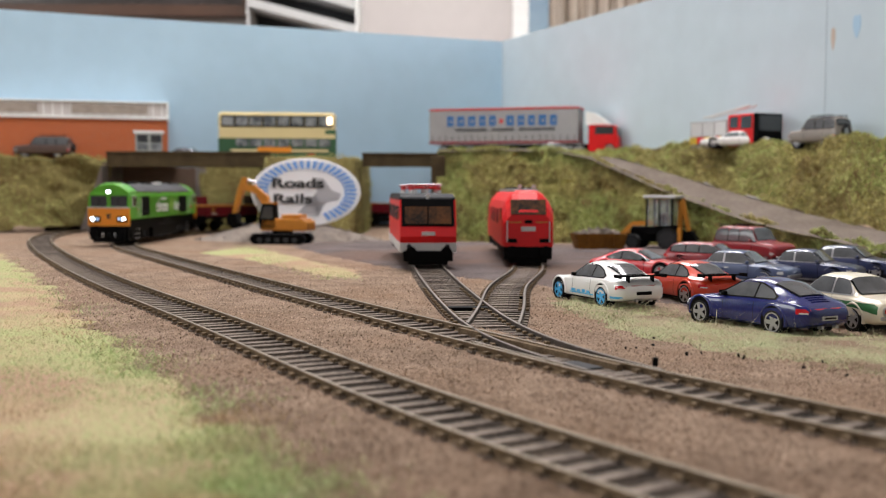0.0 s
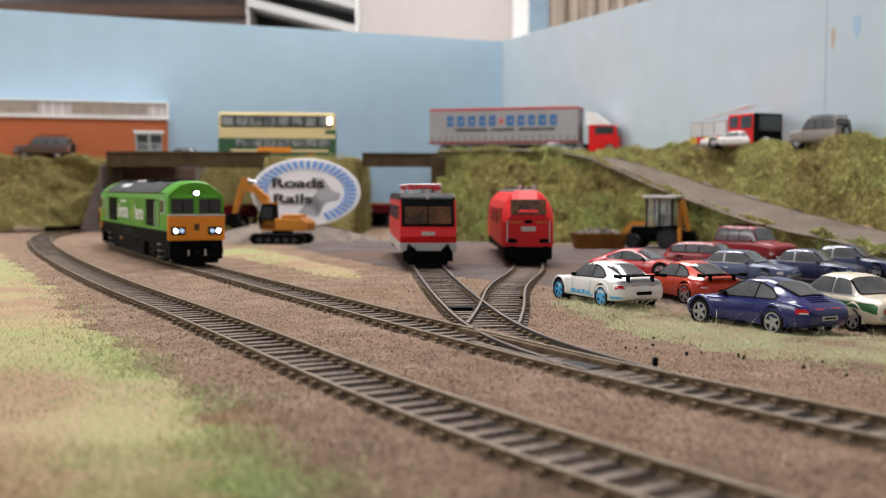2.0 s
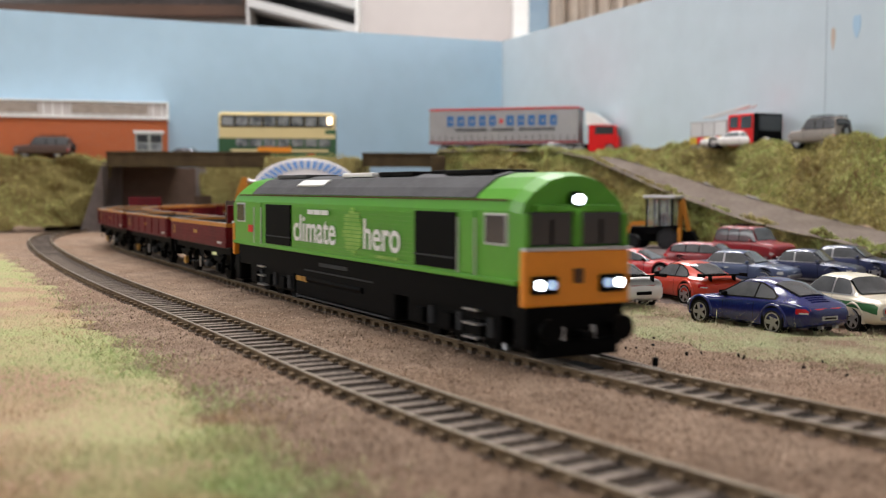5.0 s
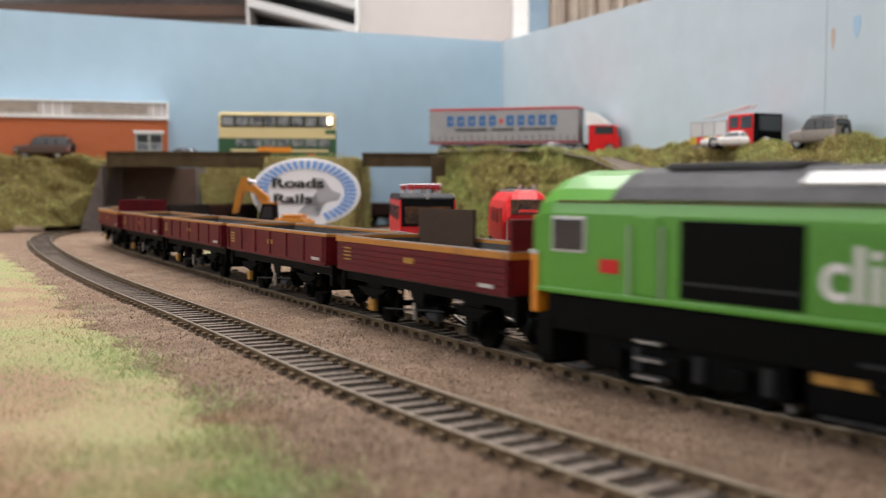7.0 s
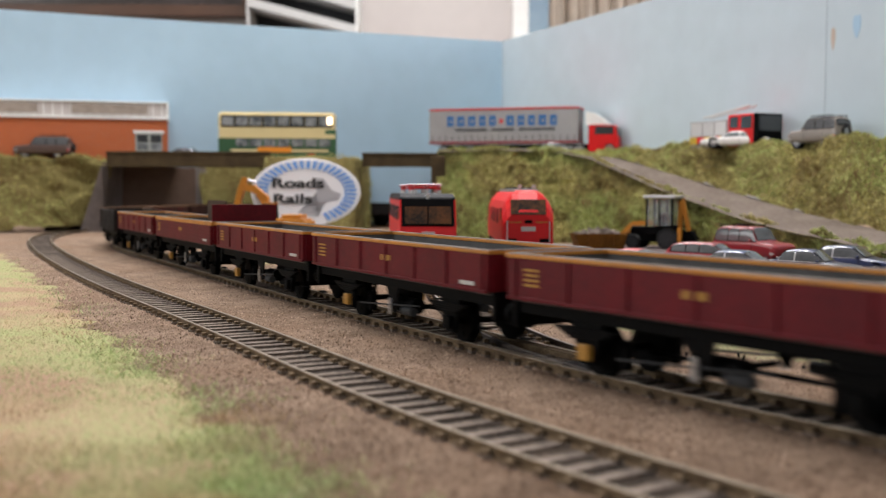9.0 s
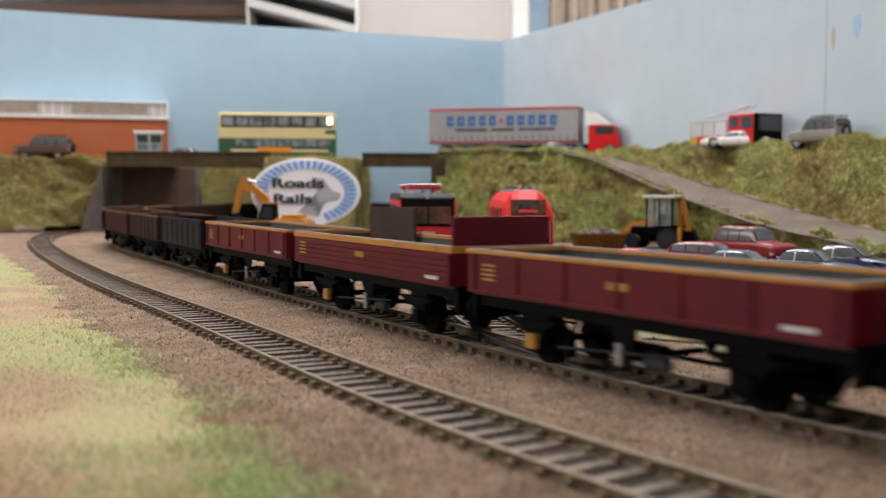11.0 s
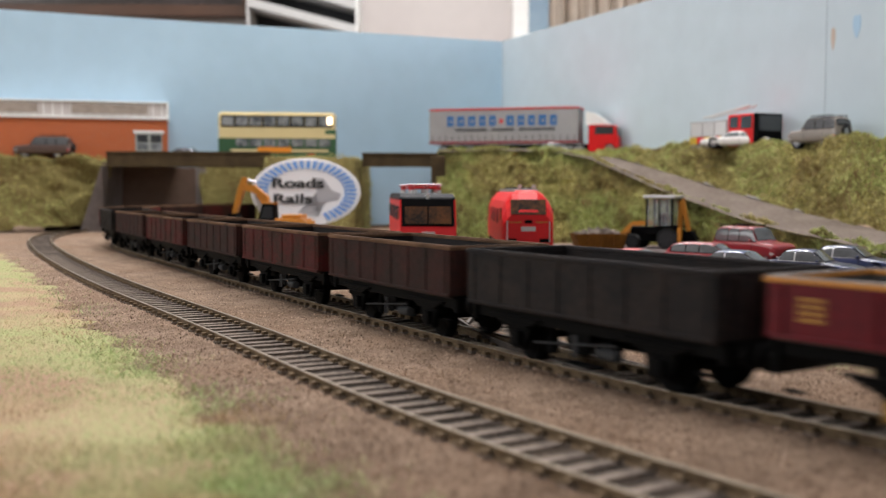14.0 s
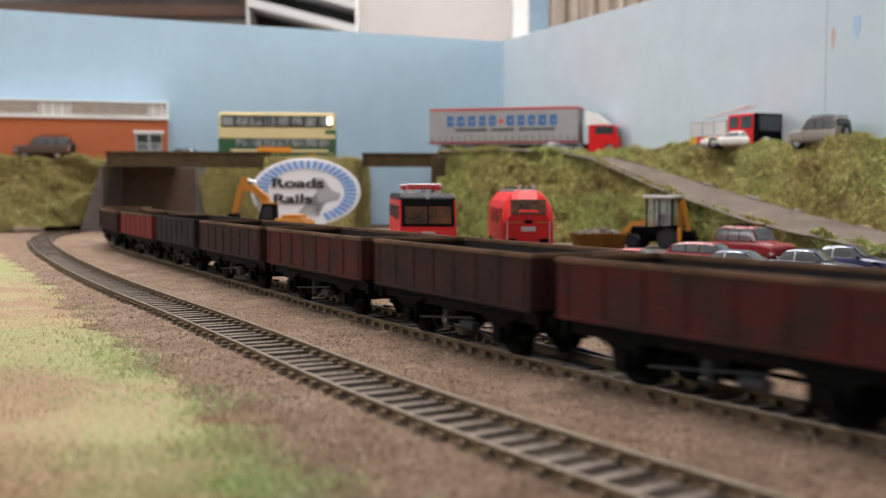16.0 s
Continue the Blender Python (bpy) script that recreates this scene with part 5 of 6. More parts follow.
def lorry(m):
    t = thing("lorry", "red lorry with a grey curtain-sided trailer lettered in blue", "lorry", m=m)
    tr = part("trailer_body", box(-90, 86, -16.5, 16.5, 15, 54, 0.6), TRAILER_GREY, t, "grey curtain-sided trailer")
    part("roof_edge", box(-90.6, 86.6, -17, 17, 52.6, 54.6, 0.4), RED_LOCO, tr)
    part("side_rail", box(-90.5, 86.5, -17, 17, 14, 16.4, 0.3), DARK_RED, tr)
    for y in (-1, 1):
        x = -68
        for n, wd in enumerate((8, 9, 9, 8, 8, 4, 9, 8, 8, 9, 8)):
            if n != 5:
                part("letter_bar", box(x, x + wd, y * 16.8 - 0.15, y * 16.8 + 0.15, 34, 46), TRAILER_BLUE, tr)
                part("letter_gap", box(x + wd * 0.4, x + wd * 0.75, y * 16.95 - 0.1, y * 16.95 + 0.1, 38.5, 41), TRAILER_GREY, tr)
            else:
                part("letter_bar", box(x, x + wd, y * 16.8 - 0.15, y * 16.8 + 0.15, 37, 42), RED_LOCO, tr)
            x += wd + 4.2
        for x0, x1 in ((-58, -20), (-14, 12), (18, 60)):
            part("text_bar", box(x0, x1, y * 16.8 - 0.1, y * 16.8 + 0.1, 28.6, 31), DARK_GREY, tr)
        for k in range(22):
            part("strap", box(-86 + k * 8, -85.2 + k * 8, y * 16.75 - 0.15, y * 16.75 + 0.15, 15.5, 23), DARK_GREY, tr)
        for x in (-72, -56, -40):
            road_wheel(t, x, y * 14, 6.5, 5, STEEL)
        for x in (88, 122):
            road_wheel(t, x, y * 14, 6.5, 5, STEEL)
    part("chassis", box(-80, 124, -5, 5, 8, 13), DARK, t)
    cab = part("cab", prism([(98, 4), (130, 4), (131, 19), (127, 33), (102, 34), (98, 33)], -16, 16), RED_LOCO, t, "red lorry cab")
    for y in (-1, 1):
        part("side_window", box(105, 126, y * 16 - 0.3, y * 16 + 0.3, 23, 32, 0.3), GLASS_DARK, cab)
    part("windscreen", box(128.4, 130.4, -14, 14, 19, 30, 0.3), GLASS_DARK, cab)
    part("bumper", box(129, 133, -16, 16, 3, 10, 0.8), DARK_RED, cab)
    part("air_deflector", prism([(94, 34), (120, 34), (114, 40), (104, 47), (94, 49)], -14, 14), WHITE, cab, "white roof deflector")
    return t


TRAILER_GREY = mat("trailer_grey", (0.34, 0.33, 0.33), 0.6, var=0.12, scale=40)
TRAILER_BLUE = mat("trailer_blue", (0.03, 0.13, 0.33), 0.5)
lorry(spot(74, 1224, 86, -18))


def fire_engine(m):
    f = thing("fire_engine", "red and grey fire engine with a ladder on its roof", "fire engine", m=m)
    part("body", box(-38, 12, -15, 15, 8, 32, 0.8), TRAILER_GREY, f)
    hivis = mat("hi_vis", (0.65, 0.42, 0.03), 0.4)
    for k in range(5):
        part("check_panel", box(-38.4 + k * 10, -28.4 + k * 10, -15.4, 15.4, 11, 17.5), hivis if k % 2 == 0 else RED_LOCO, f)
    for y in (-1, 1):
        for k in range(3):
            part("shutter", box(-36 + k * 16, -22 + k * 16, y * 15.2 - 0.3, y * 15.2 + 0.3, 18.5, 30.5), LIGHT_GREY, f)
        for x in (-24, 34):
            road_wheel(f, x, y * 13, 6.4, 5, STEEL)
        part("rear_side_window", box(15, 25, y * 15.2 - 0.3, y * 15.2 + 0.3, 24, 34, 0.3), GLASS_DARK, f)
        part("side_window", box(29, 42, y * 15.2 - 0.3, y * 15.2 + 0.3, 23, 34, 0.3), GLASS_DARK, f)
    cab = part("cab", box(12, 45, -15, 15, 7, 36, 1.5), RED_LOCO, f)
    part("front_panel", box(44, 48.6, -15.3, 15.3, 10, 36, 0.8), DARK, cab, "black cab front")
    part("windscreen", box(48, 49.2, -13, 13, 20.5, 34, 0.6), GLASS_DARK, cab)
    part("grille", box(47.6, 48.8, -12, 12, 9, 17, 0.3), DARK, cab)
    for y in (-6, 2):
        part("ladder_rail", tube((-30, y, 36), (30, y, 44), 0.9, n=8), LIGHT_GREY, f)
    for k in range(8):
        part("ladder_rung", tube((-28 + k * 7.6, -6, 36.4 + k * 1.0), (-28 + k * 7.6, 2, 36.4 + k * 1.0), 0.5, n=6), LIGHT_GREY, f)
    part("chassis", box(-38, 46, -10, 10, 5, 9), DARK, f)
    return f


fire_engine(spot(265, 972, 79, -62))


# ---- standing engines ----
def standing_bogie(parent, x):
    part("bogie_frame", box(x - 24, x + 24, -12.5, 12.5, 3.5, 9.5, 0.8), DARK, parent)
    for dx in (-15, 15):
        wheelset(parent, x + dx, 6.4)


def electric(m):
    e = thing("electric_locomotive", "red electric locomotive with grey roof and light grey skirt", "locomotive", m=m)
    h, w = 88, 17
    prof = [(-h + 2, 13), (-h, 18), (-h + 1, 23), (-h + 7, 40), (h - 7, 40), (h - 1, 23), (h, 18), (h - 2, 13)]
    body = part("body", prism(prof, -w, w), RED_LOCO, e)
    part("skirt", box(-h + 1, h - 1, -w - 0.25, w + 0.25, 8.5, 14.2, 0.8), LIGHT_GREY, body, "light grey lower body")
    part("roof", prism([(-h + 6.2, 36.8), (-h + 8.6, 41.5), (-h + 15, 43.6), (h - 15, 43.6), (h - 8.6, 41.5), (h - 6.2, 36.8)], -16.4, 16.4), DARK_GREY, body, "dark grey roof")
    for y in (-1, 1):
        part("roof_edge", box(-h + 8, h - 8, y * 15.9 - 1.1, y * 15.9 + 1.1, 38.6, 41.8, 0.8), DARK_GREY, body)
    for c in (-1, 1):
        front = [(c * (h - 1), -w * c, 23), (c * (h - 1), w * c, 23), (c * (h - 7), w * c, 40), (c * (h - 7), -w * c, 40)]
        part("window_band", quad_panel(front, 0.03, 0.97, 0.06, 1.02, 0.3, 1.2), DARK, body)
        for u in ((0.09, 0.485), (0.515, 0.91)):
            part("windscreen", quad_panel(front, u[0], u[1], 0.14, 0.74, 0.9, 0.5), CAB_GLASS, body)
        part("emblem", box(min(c * (h - 0.6), c * (h + 0.2)), max(c * (h - 0.6), c * (h + 0.2)), -4.0, 4.0, 18.6, 20.8, 0.2), LIGHT_GREY, body, "pale emblem bar")
        part("top_lamp", tube((c * (h - 10), 0, 41.8), (c * (h - 7.5), 0, 41.8), 1.4), LIGHT_GREY, body)
        for y in (-1, 1):
            part("headlamp", tube((c * (h - 2), y * 11.5, 12), (c * (h + 0.3), y * 11.5, 12), 1.5, n=16), GLASS_DARK, body)
            bm = bmesh.new()
            add_tube(bm, (c * (h - 2), y * 10.5, 9), (c * (h + 4), y * 10.5, 9), 1.5)
            add_tube(bm, (c * (h + 4), y * 10.5, 9), (c * (h + 5), y * 10.5, 9), 3.2, n=16)
            part("buffer", bm, DARK, e)
        part("buffer_beam", box(min(c * (h - 5), c * h), max(c * (h - 5), c * h), -15, 15, 3, 9.4, 0.8), DARK, e)
        part("plough", box(min(c * (h - 5), c * (h - 1)), max(c * (h - 5), c * (h - 1)), -12, 12, 1, 4, 0.5), DARK, e)
        # folded pantograph
        pan = part("pantograph", box(c * 52 - 15, c * 52 + 15, -9, -7.4, 45.6, 47.2, 0.3), RED_LOCO, e, "folded red pantograph")
        part("base_bar", box(c * 52 - 15, c * 52 + 15, 7.4, 9, 45.6, 47.2, 0.3), RED_LOCO, pan)
        for dx in (-13, -4, 4, 13):
            part("cross_bar", box(c * 52 + dx - 0.8, c * 52 + dx + 0.8, -9.5, 9.5, 46.6, 48.0, 0.3), RED_LOCO, pan)
        for dx in (-14, 14):
            for y in (-8.2, 0, 8.2):
                part("insulator", tube((c * 52 + dx, y, 43), (c * 52 + dx, y, 46.4), 1.5, 1.0), LIGHT_GREY, pan)
                part("insulator_cap", tube((c * 52 + dx, y, 47.2), (c * 52 + dx, y, 48.6), 1.3, 0.8), DARK_RED, pan)
        part("collector", tube((c * 52, -11, 49.0), (c * 52, 11, 49.0), 0.7, n=8), DARK_RED, pan)
    part("roof_line", tube((-40, 5, 47), (40, 5, 47), 0.6, n=8), RED_LOCO, e)
    for y in (-1, 1):
        for x in (-50, -18, 14, 46):
            part("side_grille", box(x - 9, x + 9, y * (w + 0.1) - 0.3, y * (w + 0.1) + 0.3, 27, 36, 0.3), DARK_GREY, body)
        for x in (-h + 15, h - 15):
            part("cab_side_window", box(x - 4, x + 4, y * (w + 0.1) - 0.3, y * (w + 0.1) + 0.3, 28, 36, 0.3), GLASS_DARK, body)
    part("underframe", box(-h + 5, h - 5, -13, 13, 7, 12), DARK, e)
    for x in (-50, 50):
        standing_bogie(e, x)
    return e


def red_diesel(m):
    e = thing("diesel_locomotive", "rounded bright red diesel locomotive standing in the yard", "locomotive", m=m)
    h, w = 106, 16.4
    sec = [(-w, 11), (-w, 33), (-w + 2.2, 39), (-w + 6.5, 44), (-6, 46), (6, 46), (w - 6.5, 44), (w - 2.2, 39), (w, 33), (w, 11)]
    bm = bmesh.new()
    add_loft(bm, [[(x, y * k, 11 + (z - 11) * q) for y, z in sec] for x, k, q in ((-h, 0.92, 0.62), (-h + 4, 0.97, 0.8), (-h + 10, 1, 0.96), (-h + 16, 1, 1), (h - 16, 1, 1), (h - 10, 1, 0.96), (h - 4, 0.97, 0.8), (h, 0.92, 0.62))])
    body = part("body", bm, RED_LOCO, e, smooth=False)
    part("roof", box(-h + 24, h - 24, -8, 8, 44.5, 47, 1.0), STEEL, e, "grey roof equipment strip")
    for x in (-60, -30, 0, 30, 60):
        part("roof_fan", tube((x, 0, 46.8), (x, 0, 48), 5.5, n=20), DARK_GREY, e)
    for y in (-4, 5):
        part("horn", tube((h - 30, y, 48), (h - 22, y, 48.4), 0.9, 1.4, n=10), LIGHT_GREY, e)
    for c in (-1, 1):
        front = [(c * (h - 0.4), -w * 0.93 * c, 29), (c * (h - 0.4), w * 0.93 * c, 29), (c * (h - 7.0), w * 0.93 * c, 42), (c * (h - 7.0), -w * 0.93 * c, 42)]
        part("windscreen", quad_panel(front, 0.14, 0.86, 0.10, 0.80, 1.9, 3.5), CAB_GLASS, body)
        part("emblem", box(min(c * h, c * (h + 0.5)), max(c * h, c * (h + 0.5)), -4.5, 4.5, 20.5, 23.4, 0.2), LIGHT_GREY, body, "pale emblem bar")
        part("top_lamp", box(min(c * h, c * (h + 0.6)), max(c * h, c * (h + 0.6)), -2.4, 2.4, 25.4, 27.6, 0.3), DARK, body)
        for y in (-1, 1):
            part("headlamp", box(min(c * h, c * (h + 0.6)), max(c * h, c * (h + 0.6)), y * 10 - 3, y * 10 + 3, 13.5, 16, 0.4), DARK, body)
            part("hand_rail", tube((c * (h + 0.7), y * 13.2, 14), (c * (h + 0.7), y * 13.2, 27), 0.35, n=6), LIGHT_GREY, body)
            part("pale_line", box(min(c * h, c * (h + 0.4)), max(c * h, c * (h + 0.4)), y * 8.5 - 4, y * 8.5 + 4, 25.9, 26.5), YELLOW_MARK, body)
            bm = bmesh.new()
            add_tube(bm, (c * (h - 2), y * 10.5, 8.5), (c * (h + 4), y * 10.5, 8.5), 1.5)
            add_tube(bm, (c * (h + 4), y * 10.5, 8.5), (c * (h + 5), y * 10.5, 8.5), 3.2, n=16)
            part("buffer", bm, DARK, e)
        part("buffer_beam", box(min(c * (h - 6), c * (h - 0.5)), max(c * (h - 6), c * (h - 0.5)), -15, 15, 3, 11, 0.8), DARK, e)
        part("plough", box(min(c * (h - 6), c * (h - 1.5)), max(c * (h - 6), c * (h - 1.5)), -12, 12, 1, 4, 0.5), DARK, e)
    for y in (-1, 1):
        for k in range(6):
            part("side_grille", box(-52 + k * 19, -37 + k * 19, y * (w + 0.05) - 0.3, y * (w + 0.05) + 0.3, 24, 34, 0.3), DARK_GREY if k % 2 else RED_LOCO, body)
        for x in (-h + 17, h - 17):
            part("cab_side_window", box(x - 4, x + 4, y * (w + 0.05) - 0.3, y * (w + 0.05) + 0.3, 27, 35, 0.3), GLASS_DARK, body)
    part("underframe", box(-h + 6, h - 6, -14, 14, 6, 11.4), DARK, e)
    for x in (-66, 66):
        standing_bogie(e, x)
    return e


CAB_GLASS = mat("cab_glass", (0.018, 0.013, 0.01), 0.6, colour2=(0.11, 0.045, 0.016), scale=60)
electric(spot(-16.5, 716, 0, -85))
red_diesel(spot(53, 757, 0, -90))


# ---- plant, sign, building ----
def excavator(m):
    e = thing("excavator", "yellow tracked excavator with raised bent boom", "excavator", m=m)
    for y in (-1, 1):
        trk = part("track", prism([(-24, 2), (-21, 0), (21, 0), (24, 2), (25, 5.5), (22, 9), (-22, 9), (-25, 5.5)], y * 13 - 4.5, y * 13 + 4.5), DARK, e, "black crawler track")
        for k in range(14):
            part("track_shoe", box(-21 + k * 3.2, -19 + k * 3.2, y * 13 - 4.8, y * 13 + 4.8, 8.9, 9.6), DARK_GREY, trk)
        for k in range(5):
            part("roller", tube((-16 + k * 8, y * 17.4, 4), (-16 + k * 8, y * 18, 4), 2.4, n=14), DARK_GREY, trk)
    part("undercarriage", box(-12, 12, -9, 9, 3.5, 10), DARK, e)
    part("slew_ring", tube((0, 0, 9.5), (0, 0, 12), 9, n=24), DARK, e)
    up = part("house", box(-24, 16, -15, 15, 12, 23, 1.6), CAT_YELLOW, e, "yellow machine house")
    part("counterweight", box(-27, -19, -15, 15, 12, 21, 2.5), CAT_YELLOW, up)
    part("engine_cover", box(-20, -2, -12, 12, 23, 26.5, 1.2), CAT_YELLOW, up)
    part("vent", box(-18, -6, -15.3, -14.8, 15, 20, 0.2), DARK, up)
    cab = part("cab", prism([(2, 14), (16, 14), (18, 22), (14, 36), (3, 36)], 4, 15), DARK, up, "black-framed glazed cab")
    part("cab_side_window", prism([(4, 23), (15.5, 23), (12.5, 34), (4.6, 34)], 15.0, 15.4), GLASS_DARK, cab)
    part("cab_side_window", prism([(4, 23), (15.5, 23), (12.5, 34), (4.6, 34)], 3.5, 4.0), GLASS_DARK, cab)
    part("cab_roof", box(2, 15, 4, 15, 36, 37.2, 0.5), CAT_YELLOW, cab)
    boom = part("boom", prism([(7, 17), (13, 17), (19, 37), (27, 46), (36, 48), (36, 53), (26, 53), (13, 42)], -4, 3), CAT_YELLOW, up, "bent yellow boom")
    part("boom_ram", tube((16, -4.5, 20), (25, -4.5, 44), 1.3), STEEL, boom)
    part("boom_ram", tube((16, 3.5, 20), (25, 3.5, 44), 1.3), STEEL, boom)
    part("stick_ram", tube((24, -0.5, 55), (36, -0.5, 58), 1.2), STEEL, boom)
    arm = part("dipper_arm", prism([(32, 59), (37, 60), (41, 50), (47, 26), (43, 25), (36, 46)], -3, 2), CAT_YELLOW, up, "yellow dipper arm")
    part("bucket", prism([(42, 27), (49, 27), (51, 19), (45, 13), (37, 15), (35, 18), (40, 19)], -7, 6), DARK, arm, "dark digging bucket")
    return e


excavator(spot(-145, 946, GZ, 172))


def gravel_heap(m, name, label, rx, ry, hz, material, n=260, seed=4):
    rnd = random.Random(seed)
    bm = bmesh.new()
    rows = []
    for i in range(15):
        k = i / 14
        row = []
        for j in range(36):
            a = 2 * math.pi * j / 36
            q = k * (1 + 0.12 * noise.noise(Vector((math.cos(a) * 2, math.sin(a) * 2, seed))))
            z = hz * (1 - k) ** 1.05 + bumps(rx * q * math.cos(a) + seed * 50, ry * q * math.sin(a), 0.12, 0.8) * (1 - k)
            row.append((rx * q * math.cos(a), ry * q * math.sin(a), z))
        rows.append(row)
    add_loft(bm, rows)
    for _ in range(n):
        a, k = rnd.uniform(0, 2 * math.pi), math.sqrt(rnd.random())
        p = Vector((rx * k * math.cos(a), ry * k * math.sin(a), hz * (1 - k) + 0.3)) * MM
        bmesh.ops.create_icosphere(bm, subdivisions=1, radius=rnd.uniform(0.5, 1.4) * MM, matrix=Matrix.Translation(p))
    return solid(name, bm, material, label, "gravel", kind="stuff", m=m)


gravel_heap(spot(-150, 1015, GZ, 0), "gravel_pile", "heap of grey-brown gravel behind the excavator", 92, 55, 24, GRAVEL)


def oval_sign(m):
    """An upright oval sign, 104 wide and 64 high, with a ring of blue dashes like a track."""
    s = thing("oval_sign", "white oval sign with a ring of blue dashes and black lettering", "sign", m=m)
    a, b = 52, 32.5
    bm = bmesh.new()
    add_loft(bm, [[(a * k * math.cos(t), y, b * k * math.sin(t)) for t in [2 * math.pi * i / 64 for i in range(64)]] for y, k in ((1.6, 0.99), (-0.4, 1.0), (-1, 0.985))])
    board = part("board", bm, SIGN_WHITE, s)
    for i in range(34):
        t = math.radians(-62 + i * 8.3)
        if math.radians(212) < t < math.radians(300):
            continue
        for k0, k1, hw in ((0.70, 0.92, 0.043),):
            bm = bmesh.new()
            pts = [(a * k * math.cos(t + d), b * k * math.sin(t + d)) for k, d in ((k0, -hw), (k1, -hw), (k1, hw), (k0, hw))]
            add_loft(bm, [[(x, y, z) for x, z in pts] for y in (-1.0, -1.5)])
            part("blue_dash", bm, SIGN_BLUE, board)
    bm = bmesh.new()
    add_loft(bm, [[(x, y, z) for x, z in ((6, 14), (16, 13), (24, 2), (33, -2), (30, -8), (8, -10), (-8, -20), (12, -23), (0, -12), (10, 0))] for y in (-1.0, -1.3)])
    part("grey_silhouette", bm, mat("sign_grey", (0.42, 0.42, 0.44), 0.5), board, "grey engine silhouette")
    face = pose(0, 0, 0, 90, 0, 0)
    curve_text("Roads", 12.5, SIGN_BLACK, board, Matrix.Translation((-8 * MM, -1.6 * MM, 8 * MM)) @ face @ Matrix.Diagonal((1.62, 1, 1, 1)), bold=0.45)
    curve_text("Rails", 12.5, SIGN_BLACK, board, Matrix.Translation((-13 * MM, -1.6 * MM, -7 * MM)) @ face @ Matrix.Diagonal((1.62, 1, 1, 1)), bold=0.45)
    part("stake", box(-2, 2, 1.6, 3.6, -56, 10), BRIDGE_BROWN, s)
    return s


oval_sign(pose(-131 * MM, 1004 * MM, 43.5 * MM, -6, 0, 8))


def backhoe(m):
    j = thing("backhoe_loader", "yellow and black backhoe loader with raised rear arm", "loader", m=m)
    for y in (-1, 1):
        road_wheel(j, -14, y * 12, 9.2, 6, DARK_GREY)
        road_wheel(j, 16, y * 12, 6.4, 5, DARK_GREY)
        part("mudguard", box(-22, -4, y * 12 - 3.5, y * 12 + 3.5, 18.5, 20, 0.6), DARK, j)
        part("loader_arm", prism([(5, 20), (8, 24), (18, 23), (33, 9), (31, 6.5), (17, 20)], y * 9 - 1.2, y * 9 + 1.2), CAT_YELLOW, j)
        part("loader_ram", tube((12, y * 9, 10), (32, y * 9, 8), 0.9), STEEL, j)
        part("stabiliser", box(-26, -23, y * 13 - 1.5, y * 13 + 1.5, 2, 18, 0.4), CAT_YELLOW, j)
    part("chassis", box(-22, 24, -7, 7, 6, 13, 0.8), DARK, j)
    part("bonnet", box(6, 21, -7, 7, 12, 19, 1.8), DARK, j)
    part("front_bucket", prism([(30, 3), (33, 1.5), (42, 3), (35, 5), (33, 13), (30, 13)], -15, 15), DARK, j, "dark loading bucket")
    cab = part("cab_floor", box(-18, 6, -11, 11, 12, 19, 0.8), DARK, j)
    for x in (-17, 5):
        for y in (-10.2, 10.2):
            part("cab_post", box(x - 0.8, x + 0.8, y - 0.8, y + 0.8, 19, 43), DARK, cab)
    for y in (-10.6, 10.6):
        part("side_glass", box(-16, 4, y - 0.2, y + 0.2, 20, 42), GLASS_CLEAR, cab)
        part("mid_post", box(-6.6, -5.4, y - 0.5, y + 0.5, 19, 43), DARK, cab)
    part("seat", box(-9, -3, -4, 4, 19, 30, 1.0), DARK, cab)
    part("cab_roof", box(-20, 8, -12, 12, 43, 45.4, 0.8), LIGHT_GREY, cab, "pale cab roof")
    arm = part("backhoe_boom", prism([(-22, 10), (-18, 10), (-20.5, 40), (-24, 43)], -2.2, 2.2), CAT_YELLOW, j, "raised yellow rear boom")
    part("backhoe_stick", prism([(-24, 42), (-21, 41), (-27, 14), (-30, 15)], -2, 2), CAT_YELLOW, arm)
    part("backhoe_bucket", prism([(-31, 16), (-26, 15), (-25, 8), (-31, 5), (-36, 9)], -5, 5), DARK, arm)
    return j


backhoe(spot(181, 890, GZ, 150))


SKIP_YELLOW = mat("skip_yellow", (0.22, 0.09, 0.012), 0.65, var=0.45, scale=60)


